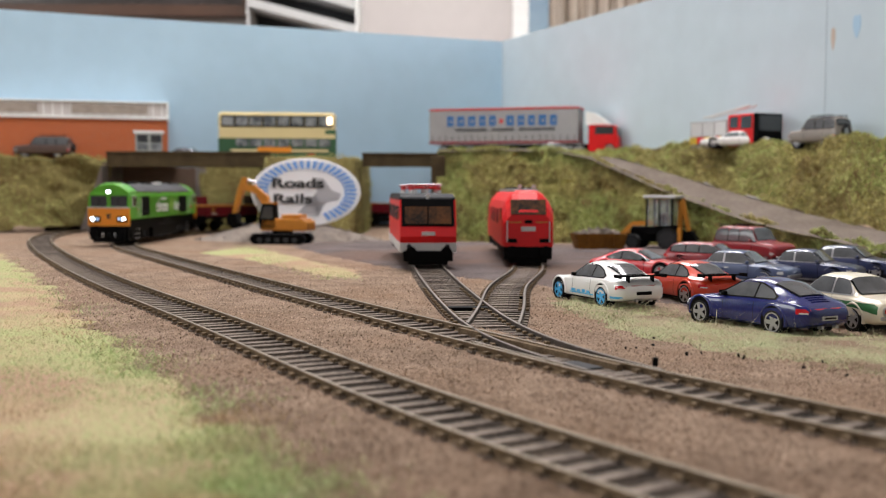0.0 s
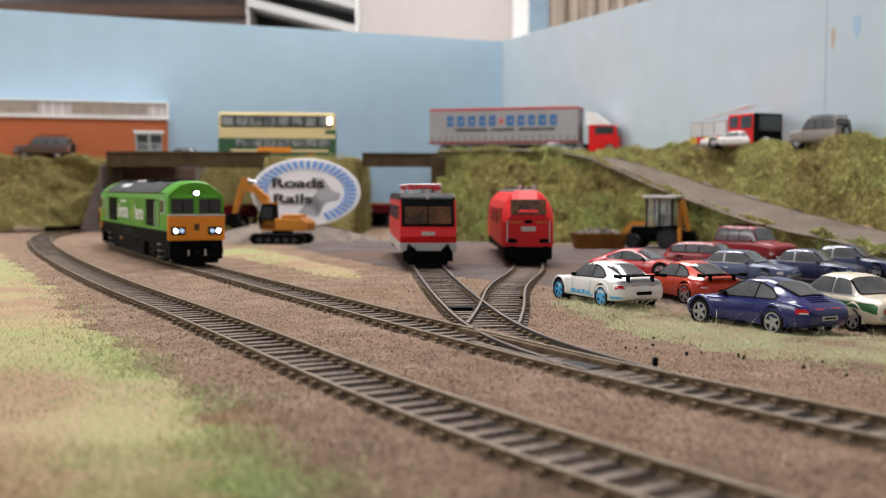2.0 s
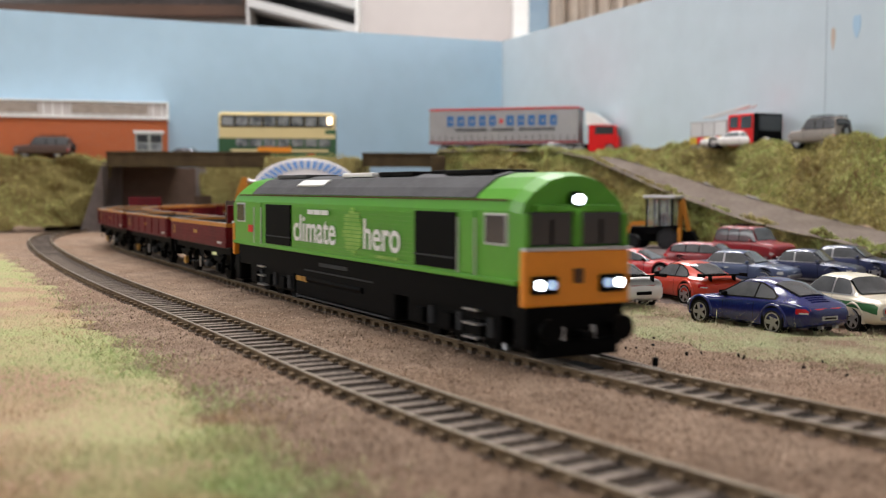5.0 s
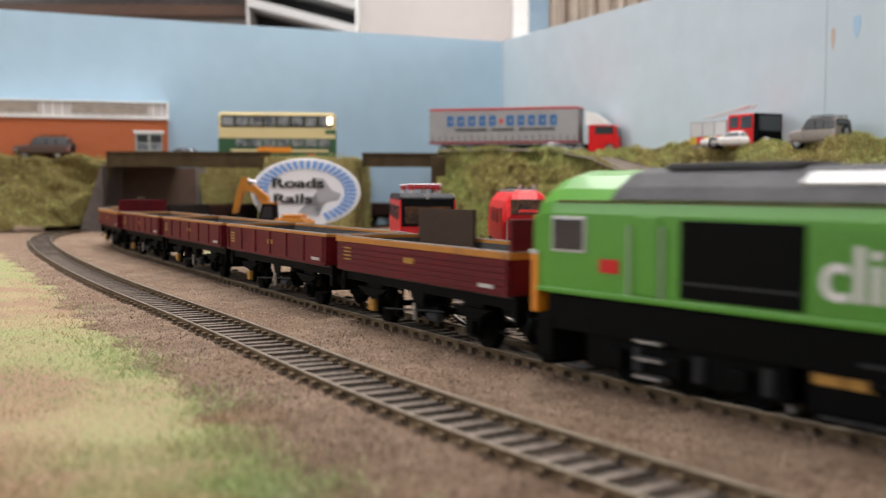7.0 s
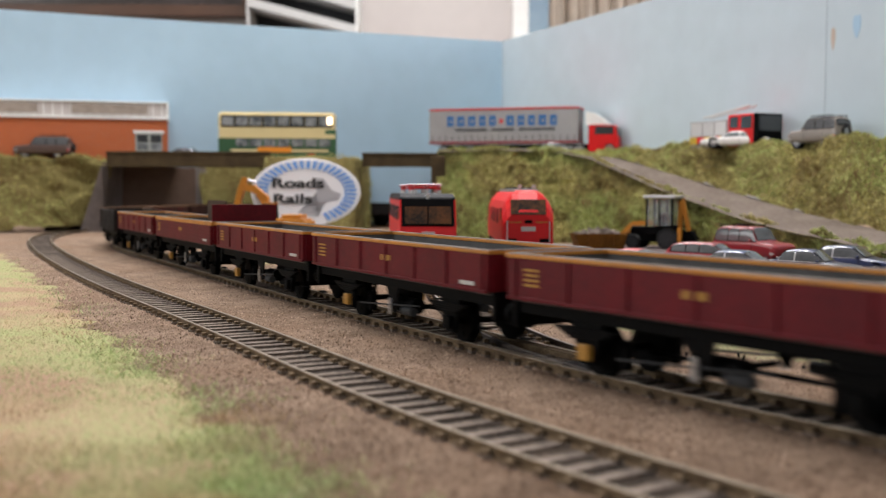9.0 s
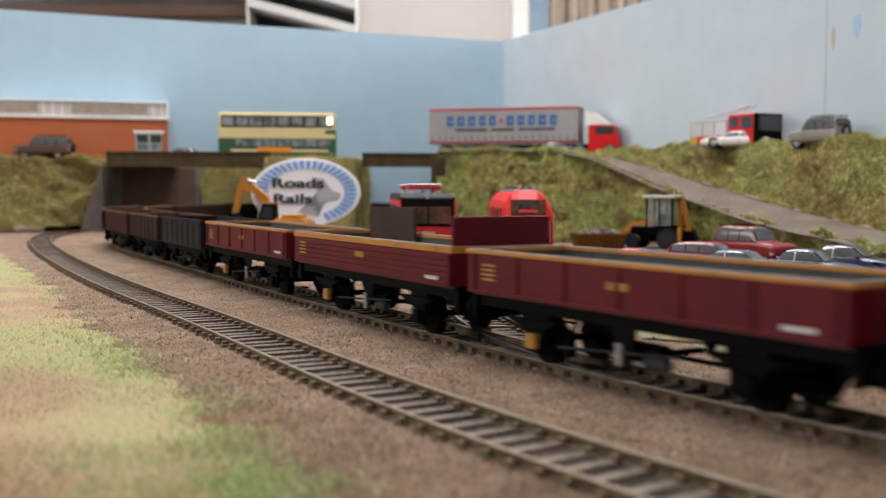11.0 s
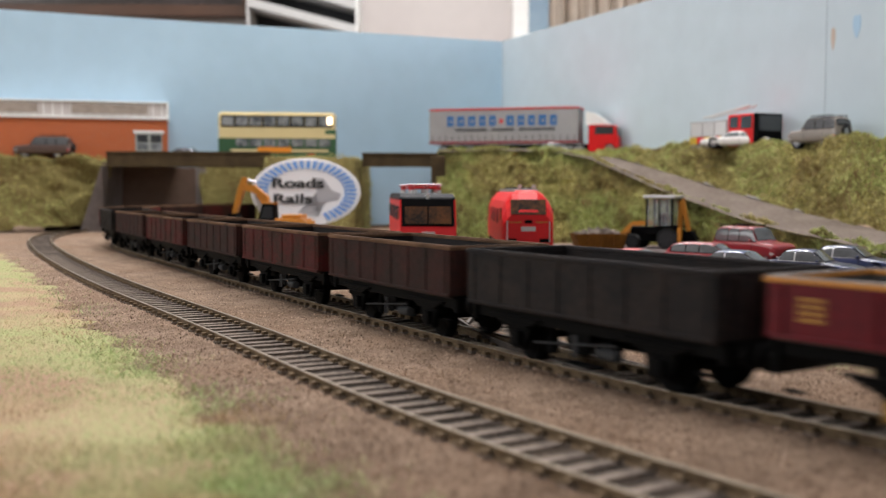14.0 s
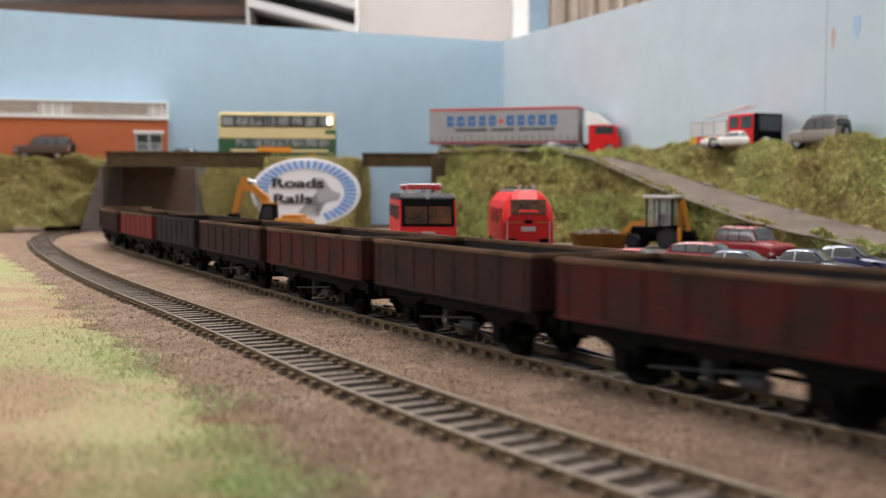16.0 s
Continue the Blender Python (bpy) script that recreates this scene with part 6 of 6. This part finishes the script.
def skip(m):
    s = thing("skip", "yellow waste skip heaped with grey rubble", "skip", m=m)
    bm = bmesh.new()
    outer = [[(-20, -11, 0), (20, -11, 0), (20, 11, 0), (-20, 11, 0)], [(-24, -12, 14), (24, -12, 14), (24, 12, 14), (-24, 12, 14)],
             [(-22.8, -11, 14), (22.8, -11, 14), (22.8, 11, 14), (-22.8, 11, 14)], [(-19, -10, 4), (19, -10, 4), (19, 10, 4), (-19, 10, 4)]]
    add_loft(bm, outer)
    part("bin", bm, SKIP_YELLOW, s)
    for y in (-1, 1):
        for x in (-12, 0, 12):
            part("rib", box(x - 1, x + 1, y * 11.8 - 0.7, y * 11.8 + 0.7, 1, 13), SKIP_YELLOW, s)
    rnd = random.Random(8)
    bm = bmesh.new()
    for _ in range(140):
        x, y = rnd.uniform(-20, 20), rnd.uniform(-9, 9)
        z = 12 + 5 * (1 - (x / 21) ** 2) * (1 - (y / 11) ** 2) + rnd.uniform(-1, 1)
        m2 = pose(x * MM, y * MM, z * MM, rnd.uniform(0, 90), rnd.uniform(0, 90), rnd.uniform(0, 90))
        got = add_box(bm, -2, 2, -1.4, 1.4, -0.8, 0.8)
        bmesh.ops.transform(bm, matrix=m2 @ Matrix.Scale(rnd.uniform(0.5, 1.3), 4), verts=got)
    tagged(part("rubble", bm, GRAVEL, s, "broken grey rubble"), kind="stuff")
    return s


skip(spot(130, 876, GZ, 6) @ Matrix.Diagonal((0.92, 0.92, 0.95, 1)))


def brick_building(m):
    b = thing("brick_building", "low orange brick industrial building with a pale glazed roof", "building", m=m)
    part("wall", box(-240, 0, 0, 60, 0, 49, 0.4), BRICK_WALL, b)
    part("eaves_board", box(-241, 1.5, -1.6, 61, 49, 52.5, 0.4), WHITE, b)
    part("roof", prism([(-241, 52), (1, 52), (-2, 68), (-238, 68)], 2, 58), ROOF_PALE, b)
    for k in range(24):
        x = -236 + k * 10
        part("roof_rib", box(x - 0.7, x + 0.7, 1.6, 2.2, 52, 68.5, 0.2), WHITE, b)
    part("roof_cap", box(-240, 0, 0.5, 60, 68, 69.6, 0.5), WHITE, b)
    part("end_rail", box(-1.5, 1.5, 0, 60, 52, 69.8, 0.4), WHITE, b)
    for x0, x1 in ((-232, -142), (-106, -22)):
        part("roof_light", box(x0, x1, 0.9, 2.0, 55, 66, 0.2), ROOF_BROWN, b)
    d = part("door", box(-36, -6, -0.9, 0.6, 0, 33, 0.3), DOOR_GREY, b, "grey glazed double door")
    part("door_frame", box(-38, -4, -1.3, -0.1, 33, 36.5, 0.3), WHITE, d)
    for x in (-35, -20):
        for k in range(3):
            part("pane", box(x + 1, x + 13, -1.3, -0.8, 4 + k * 9.6, 12.5 + k * 9.6), GLASS_DARK if k == 2 else BUS_GLASS, d)
    part("bollard", tube((-22, -6, 0), (-22, -6, 6), 1.6), LIGHT_GREY, b)
    return b


def brick_material():
    m = mat("brick_course", (0.50, 0.135, 0.05), 0.85, var=0.1)
    nt = m.node_tree
    bt = nt.nodes.new("ShaderNodeTexBrick")
    bt.inputs["Color1"].default_value, bt.inputs["Color2"].default_value = (0.52, 0.14, 0.05, 1), (0.42, 0.11, 0.045, 1)
    bt.inputs["Mortar"].default_value = (0.45, 0.25, 0.16, 1)
    bt.inputs["Scale"].default_value, bt.inputs["Mortar Size"].default_value = 300.0, 0.01
    tc = nt.nodes.new("ShaderNodeTexCoord")
    mp = nt.nodes.new("ShaderNodeMapping")
    mp.inputs["Rotation"].default_value = (radians(90), 0, 0)
    nt.links.new(tc.outputs["Object"], mp.inputs["Vector"])
    nt.links.new(mp.outputs[0], bt.inputs["Vector"])
    nt.links.new(bt.outputs[0], nt.nodes["Principled BSDF"].inputs["Base Color"])
    return m


BRICK_WALL = brick_material()
ROOF_PALE = mat("pale_roof", (0.6, 0.56, 0.54), 0.6, var=0.15, scale=60)
ROOF_BROWN = mat("roof_light_brown", (0.42, 0.36, 0.31), 0.6, var=0.3, scale=120)
DOOR_GREY = mat("door_grey", (0.40, 0.42, 0.38), 0.5, var=0.1)
brick_building(spot(-322, 1228, 77, 14))

# ---- the room beyond ----
def room():
    def wall(name, x0, x1, y0, y1, z0, z1, material, label):
        bm = bmesh.new()
        add_box(bm, x0, x1, y0, y1, z0, z1)
        return solid(name, bm, material, label, "wall", kind="structure")

    wall("floor", -3200, 3300, -2700, 3600, -1100, -1000, ROOM_FLOOR, "dull carpeted room floor")
    wall("ceiling", -3200, 3300, -2700, 3600, 1700, 1800, ROOM_WHITE, "white room ceiling")
    # unseen west wall, opened for the added left fill lamp
    wall("wall_west_a", -3200, -3000, -2700, -750, -1000, 1700, ROOM_DIM, "unseen room wall, coloured grey-beige to cut bounced light")
    wall("wall_west_b", -3200, -3000, 1350, 3600, -1000, 1700, ROOM_DIM, "unseen grey-beige room wall past the fill lamp opening")
    wall("wall_west_c", -3200, -3000, -750, 1350, -1000, 420, ROOM_DIM, "unseen grey-beige wall below the fill lamp opening")
    wall("wall_west_d", -3200, -3000, -750, 1350, 1580, 1700, ROOM_DIM, "unseen grey-beige wall above the fill lamp opening")
    # far wall with its window opening
    wall("wall_north_a", -3000, 240, 3300, 3500, -1000, 1700, ROOM_WHITE, "off-white plastered room wall")
    wall("wall_north_b", 1100, 3000, 3300, 3500, -1000, 1700, ROOM_WHITE, "off-white plastered room wall past the window")
    wall("wall_north_c", 240, 1100, 3300, 3500, -1000, 520, ROOM_WHITE, "off-white plastered wall below the window")
    wall("wall_north_d", 240, 1100, 3300, 3500, 1400, 1700, ROOM_WHITE, "off-white plastered wall above the window")
    # east wall with a wide window; unseen south wall opened for its added lamp
    wall("wall_east_a", 3000, 3200, -2700, 100, -1000, 1700, ROOM_WHITE, "plain white room wall")
    wall("wall_east_b", 3000, 3200, 2300, 3600, -1000, 1700, ROOM_WHITE, "plain white room wall past the window")
    wall("wall_east_c", 3000, 3200, 100, 2300, -1000, 400, ROOM_WHITE, "plain white wall below the window")
    wall("wall_east_d", 3000, 3200, 100, 2300, 1600, 1700, ROOM_WHITE, "plain white wall above the window")
    wall("wall_south_a", -3000, -850, -2700, -2500, -1000, 1700, ROOM_DIM, "unseen grey-beige room wall beside the fill lamp opening")
    wall("wall_south_b", 1250, 3000, -2700, -2500, -1000, 1700, ROOM_DIM, "unseen grey-beige room wall beside the fill lamp opening")
    wall("wall_south_c", -850, 1250, -2700, -2500, -1000, 500, ROOM_DIM, "unseen grey-beige wall below the fill lamp opening")
    wall("wall_south_d", -850, 1250, -2700, -2500, 1600, 1700, ROOM_DIM, "unseen grey-beige wall above the fill lamp opening")
    for fx, fy in ((-0.15, 0.75), (0.1, 2.15)):
        lf = thing("ceiling_light", "white rectangular ceiling light fixture", "lamp", "ceiling lights", pose(fx, fy, 1.66))
        part("frame", box(-640, 640, -290, 290, 2, 39, 4), WHITE, lf)
    # window frame, curtain
    w = thing("window_1", "white-framed window with bright daylight outside", "window", kind="structure")
    part("window_frame", box(212, 262, 3270, 3330, 500, 1400, 4), WHITE, w)
    part("window_sill", box(212, 1130, 3240, 3330, 500, 522, 4), WHITE, w)
    part("pane", box(262, 1100, 3350, 3354, 522, 1400), GLASS_CLEAR, w)
    bm = bmesh.new()
    secs = []
    for k in range(120):
        x = 318 + k * 6.5
        d = 26 * math.sin(k * 0.9) + 8 * math.sin(k * 2.3)
        secs.append([(x, 3215 + d, 420), (x, 3218 + d, 420), (x, 3218 + d, 1500), (x, 3215 + d, 1500)])
    add_loft(bm, secs)
    solid("curtain", bm, CURTAIN, "beige striped curtain hanging beside the window", "curtain")
    # dark framed picture
    p = thing("framed_picture", "large dark picture in a brown wooden frame", "picture", m=pose(-1.02, 3.262, 0.575))
    part("frame", box(-560, 440, -20, 30, 0, 36, 3), FRAME_WOOD, p)
    part("frame", box(400, 440, -20, 30, 37, 700, 3), FRAME_WOOD, p)
    part("frame", box(-560, -520, -20, 30, 37, 700, 3), FRAME_WOOD, p)
    part("canvas", box(-519, 399, 5, 25, 37, 700), PICTURE_DARK, p, "dark glossy picture surface")
    # pale angled shelving
    s = thing("shelf_unit", "pale grey shelf unit with dark gaps", "shelf", m=pose(-0.43, 3.15, 0.0))
    part("back", box(-150, 165, 140, 148, 540, 1200), DARK_GREY, s)
    for k in range(5):
        z = 560 + k * 75
        bm = bmesh.new()
        add_loft(bm, [[(-150, y, z + 30), (165, y, z - 50), (165, y, z - 24), (-150, y, z + 56)] for y in (0, 138)])
        part("shelf_board", bm, LIGHT_GREY, s)
    part("side", box(-158, -151, 0, 148, 480, 1200), LIGHT_GREY, s)
    part("side", box(166, 174, 0, 148, 480, 1200), WHITE, s)


ROOM_WHITE = mat("room_plaster", (0.56, 0.52, 0.50), 0.8, var=0.04, scale=3)
# darker colour of the unseen walls, set to weaken bounced light
ROOM_DIM = mat("darkened_unseen_wall", (0.40, 0.37, 0.34), 0.7, var=0.1, scale=6)
ROOM_FLOOR = mat("carpet", (0.2, 0.16, 0.13), 0.95, var=0.2, scale=20)
CURTAIN = mat("curtain_cloth", (0.50, 0.43, 0.36), 0.9, var=0.15, scale=20)
FRAME_WOOD = mat("frame_wood", (0.10, 0.05, 0.03), 0.4, var=0.2, scale=20)
PICTURE_DARK = mat("picture_dark", (0.02, 0.016, 0.015), 0.3, colour2=(0.06, 0.05, 0.05), scale=8)
room()
# stains and the joint on the right board
for s, z0, z1, wd, mt, lb in ((611, 166, 189, 5, mat("rust_stain", (0.48, 0.40, 0.34), 0.8), "rusty flake mark on the blue board"), (637, 173, 196, 9, mat("blue_stain", (0.36, 0.52, 0.66), 0.7), "blue painted smudge on the board")):
    p = CORNER + RIGHT_DIR * s
    n = Vector((RIGHT_DIR.y, -RIGHT_DIR.x)) * 0.25
    bm = bmesh.new()
    e = RIGHT_DIR
    pts = [(math.cos(t) * wd / 2, (z0 + z1) / 2 + math.sin(t) * (z1 - z0) / 2 * (0.8 + 0.2 * math.sin(3 * t))) for t in [2 * math.pi * i / 16 for i in range(16)]]
    add_loft(bm, [[(p.x + e.x * u + n.x * k, p.y + e.y * u + n.y * k, z) for u, z in pts] for k in (-1, 1)])
    solid("paint_mark", bm, mt, lb, "stain")


# ---- loose cover: grit, grass fibres, straw, scrub leaves ----
def cover(name, base, tips, material, label, parent=None):
    """One object of many three-cornered fibres or leaves: base points, two more corners each."""
    n = len(base)
    verts = np.concatenate([base, tips[0], tips[1]], 0)
    idx = np.arange(n)
    me = bpy.data.meshes.new(name)
    me.from_pydata(verts * MM, [], np.stack([idx, idx + n, idx + 2 * n], 1).tolist())
    me.materials.append(material)
    ob = new(name, me)
    return tagged(ob, label, name.replace("_", " "), kind="stuff")


rng = np.random.default_rng(3)


def fan(n, near, far, left, right):
    """Ground places, denser towards the layout's edge."""
    y = 1 / rng.uniform(1 / far, 1 / near, n)
    return rng.uniform(left, right, n) * y, y


def fibres(x, y, z, length, width, lean):
    n = len(x)
    a, l = rng.uniform(0, 2 * np.pi, n), rng.uniform(*length, n)
    k = rng.uniform(*lean, n)
    base = np.stack([x, y, np.broadcast_to(z, (n,))], 1)
    b = rng.uniform(0, 2 * np.pi, n)
    w = np.stack([np.cos(b), np.sin(b), np.zeros(n)], 1) * rng.uniform(*width, n)[:, None]
    tip = base + np.stack([np.cos(a) * k * l, np.sin(a) * k * l, np.sqrt(np.maximum(0.02, 1 - k * k)) * l], 1)
    return base, (base + w, tip)


GRIT = mat("grit", (0.50, 0.37, 0.275), 0.95, colour2=(0.19, 0.13, 0.088), scale=300, spread=(0.44, 0.60), isle=0.5)
FIBRE = mat("grass_fibre", (0.42, 0.52, 0.24), 0.9, colour2=(0.52, 0.46, 0.26), scale=20, fine=30, spread=(0.44, 0.62), isle=0.35, colour3=(0.46, 0.31, 0.19), scale3=18, spread3=(0.50, 0.60))
STRAW = mat("straw_fibre", (0.60, 0.54, 0.38), 0.7, colour2=(0.38, 0.34, 0.2), scale=40, isle=0.3)
BORDER_FIBRE = mat("border_fibre", (0.38, 0.43, 0.22), 0.9, colour2=(0.50, 0.42, 0.28), scale=24, fine=20, spread=(0.46, 0.60), isle=0.4, colour3=(0.27, 0.19, 0.13), scale3=22, spread3=(0.54, 0.66))
# colour2 mixes brown growth with painted shadow between the pale tufts
LEAF = mat("scrub_leaf_with_shade", (0.50, 0.45, 0.18), 0.9, colour2=(0.15, 0.095, 0.035), scale=26, fine=6, spread=(0.46, 0.64), isle=0.35, colour3=(0.40, 0.44, 0.16), scale3=15, spread3=(0.44, 0.58))
# grit on the open ballast
x, y = fan(120000, 135, 700, -0.48, 0.48)
a = rng.uniform(0, 2 * np.pi, len(x))
s = rng.uniform(0.2, 0.6, len(x)) * np.clip(y / 350, 0.6, 1.3)
base = np.stack([x, y, np.array([-2.85 + shoulder(u, v) for u, v in zip(x, y)])], 1)
cover("ballast_grit", base, (base + np.stack([np.cos(a) * s, np.sin(a) * s, rng.uniform(0, 0.5, len(x))], 1), base + np.stack([np.cos(a + 1.3) * s, np.sin(a + 1.3) * s, rng.uniform(0.2, 0.8, len(x))], 1)), GRIT, "fine brown ballast grit spread over the board")
# grass fibres on the verge
EDGE_Y = [100, 145, 172, 205, 262, 350, 500, 625, 760, 900, 1010]
EDGE_X = [-8, -16, -26, -40, -66, -116, -186, -250, -320, -400, -470]
x, y = fan(150000, 135, 1000, -0.52, 0.02)
rag = np.array([bumps(u, v, 0.03, 16) for u, v in zip(x[:95000], y[:95000])])
x, y = x[:95000], y[:95000]
d = np.interp(y, EDGE_Y, EDGE_X) - x + rag + rng.normal(0, 9, len(x))
keep = (d > 0) & (np.array([noise.noise(Vector((u * 0.022, v * 0.022, 9.0))) for u, v in zip(x, y)]) > rng.normal(-0.42, 0.16, len(x)))
cover("grass_fibres", *fibres(x[keep], y[keep], -2.1, (1.0, 2.8), (0.15, 0.4), (0.5, 0.98)), FIBRE, "short pale green and straw grass fibres on the verge")
# grass and straw in front of the cars
x, y = rng.uniform(45, 300, 52000), rng.uniform(235, 480, 52000)
near_edge = np.interp(y, [235, 255, 300, 345, 390, 430, 480], [146, 126, 98, 68, 58, 50, 54])
far_edge = np.interp(y, [235, 330, 360, 400, 440, 480], [420, 172, 126, 98, 82, 74])
keep = (x > near_edge + rng.normal(0, 6, len(x))) & (x < far_edge + rng.normal(0, 4, len(x)))
cover("border_grass", *fibres(x[keep], y[keep], -2.2, (0.8, 2.4), (0.15, 0.4), (0.5, 0.99)), BORDER_FIBRE, "short dry grass fibres in front of the cars")
keep2 = keep & (rng.random(len(x)) < 0.06)
cover("straw", *fibres(x[keep2], y[keep2], -2.0, (5, 14), (0.10, 0.22), (0.75, 0.995)), STRAW, "long loose straw fibres around the parked cars")
x, y = rng.uniform(-200, -40, 14000), rng.uniform(555, 880, 14000)
mid = np.interp(y, [555, 640, 745, 880], [-52, -84, -132, -168])
keep = (np.abs(x - mid) < 14 + rng.normal(0, 4, len(x))) & (rng.random(len(x)) < 0.5)
cover("strip_grass", *fibres(x[keep], y[keep], -2.2, (1.2, 3.2), (0.2, 0.5), (0.4, 0.98)), FIBRE, "short pale grass fibres beside the main line")
solid("point_cover", box(2, 20, 416, 422, -2.6, -0.9, 0.3), DARK, "dark cover strip lying between the siding rails", "cover")
# small dark crumbs and twigs by the turnout
bm = bmesh.new()
rnd = random.Random(12)
for _ in range(18):
    u = rnd.uniform(0, 1)
    px, py = 40 + 80 * u + rnd.uniform(-8, 8), 330 - 80 * u + rnd.uniform(0, 50)
    m2 = pose(px * MM, py * MM, -2.3 * MM, rnd.uniform(0, 90), rnd.uniform(0, 90), rnd.uniform(0, 180))
    got = add_box(bm, -0.9, 0.9, -0.5, 0.5, -0.4, 0.4)
    bmesh.ops.transform(bm, matrix=m2 @ Matrix.Scale(rnd.uniform(0.25, 0.75), 4), verts=got)
solid("dark_crumbs", bm, DARK, "small dark crumbs scattered beside the turnout", "debris", kind="stuff")
solid("green_crumb", box(-23.5, -21.9, 285.5, 286.5, -3.0, -2.0, 0.2), GREEN, "tiny bright green crumb lying on the ballast", "debris")
for px, py, dz in ((58.5, 286, 1.0), (34, 452, 1.0)):
    solid("point_peg", tube((px, py, -4), (px, py, dz - 1), 0.8), DARK, "small black peg standing beside the turnout", "peg", "pegs")


def leaves(ob_name, n, size, label, lift=1.2):
    ob = bpy.data.objects[ob_name]
    me = ob.data
    me.calc_loop_triangles()
    v = np.array([p.co[:] for p in me.vertices])
    t = np.array([q.vertices[:] for q in me.loop_triangles])
    A, B, C = v[t[:, 0]], v[t[:, 1]], v[t[:, 2]]
    nr = np.cross(B - A, C - A)
    area = np.linalg.norm(nr, axis=1)
    nr = nr / np.maximum(area, 1e-12)[:, None]
    i = rng.choice(len(t), n, p=area / area.sum())
    r1, r2 = np.sqrt(rng.random(n)), rng.random(n)
    P = (A[i] * (1 - r1)[:, None] + B[i] * (r1 * (1 - r2))[:, None] + C[i] * (r1 * r2)[:, None]) / MM
    clump = np.array([max(0.0, noise.noise(Vector((q[0] * 0.07, q[1] * 0.07, q[2] * 0.07)))) for q in P])
    N = nr[i] * np.sign(nr[i][:, 2:3] + 1e-9)
    P = P + N * (rng.uniform(-0.6, lift, n) + clump * 7 * rng.random(n))[:, None]
    d1, d2 = rng.normal(size=(n, 3)), rng.normal(size=(n, 3))
    s = rng.uniform(*size, n)[:, None]
    d1[:, 2] = np.abs(d1[:, 2]) + 0.7
    d1 = d1 / np.linalg.norm(d1, axis=1)[:, None] * s
    d2 = d2 / np.linalg.norm(d2, axis=1)[:, None] * s * 0.6
    cover("scrub_leaves", P, (P + d1, P + d2), LEAF, label)


leaves("hillside_front", 80000, (0.9, 3.4), "ragged olive and brown scrub with painted shade on the lower bank")
leaves("hillside_upper", 80000, (0.9, 3.4), "ragged olive and brown scrub with painted shade on the upper bank")
leaves("hillside_left", 40000, (1.0, 3.6), "ragged olive and straw scrub on the bank below the building")
leaves("bank_middle", 7000, (0.8, 2.4), "short khaki scrub on the bank between the bridges")
leaves("bank_behind_bridge", 4000, (1.0, 3.0), "dark scrub beyond the bridge")


motions()
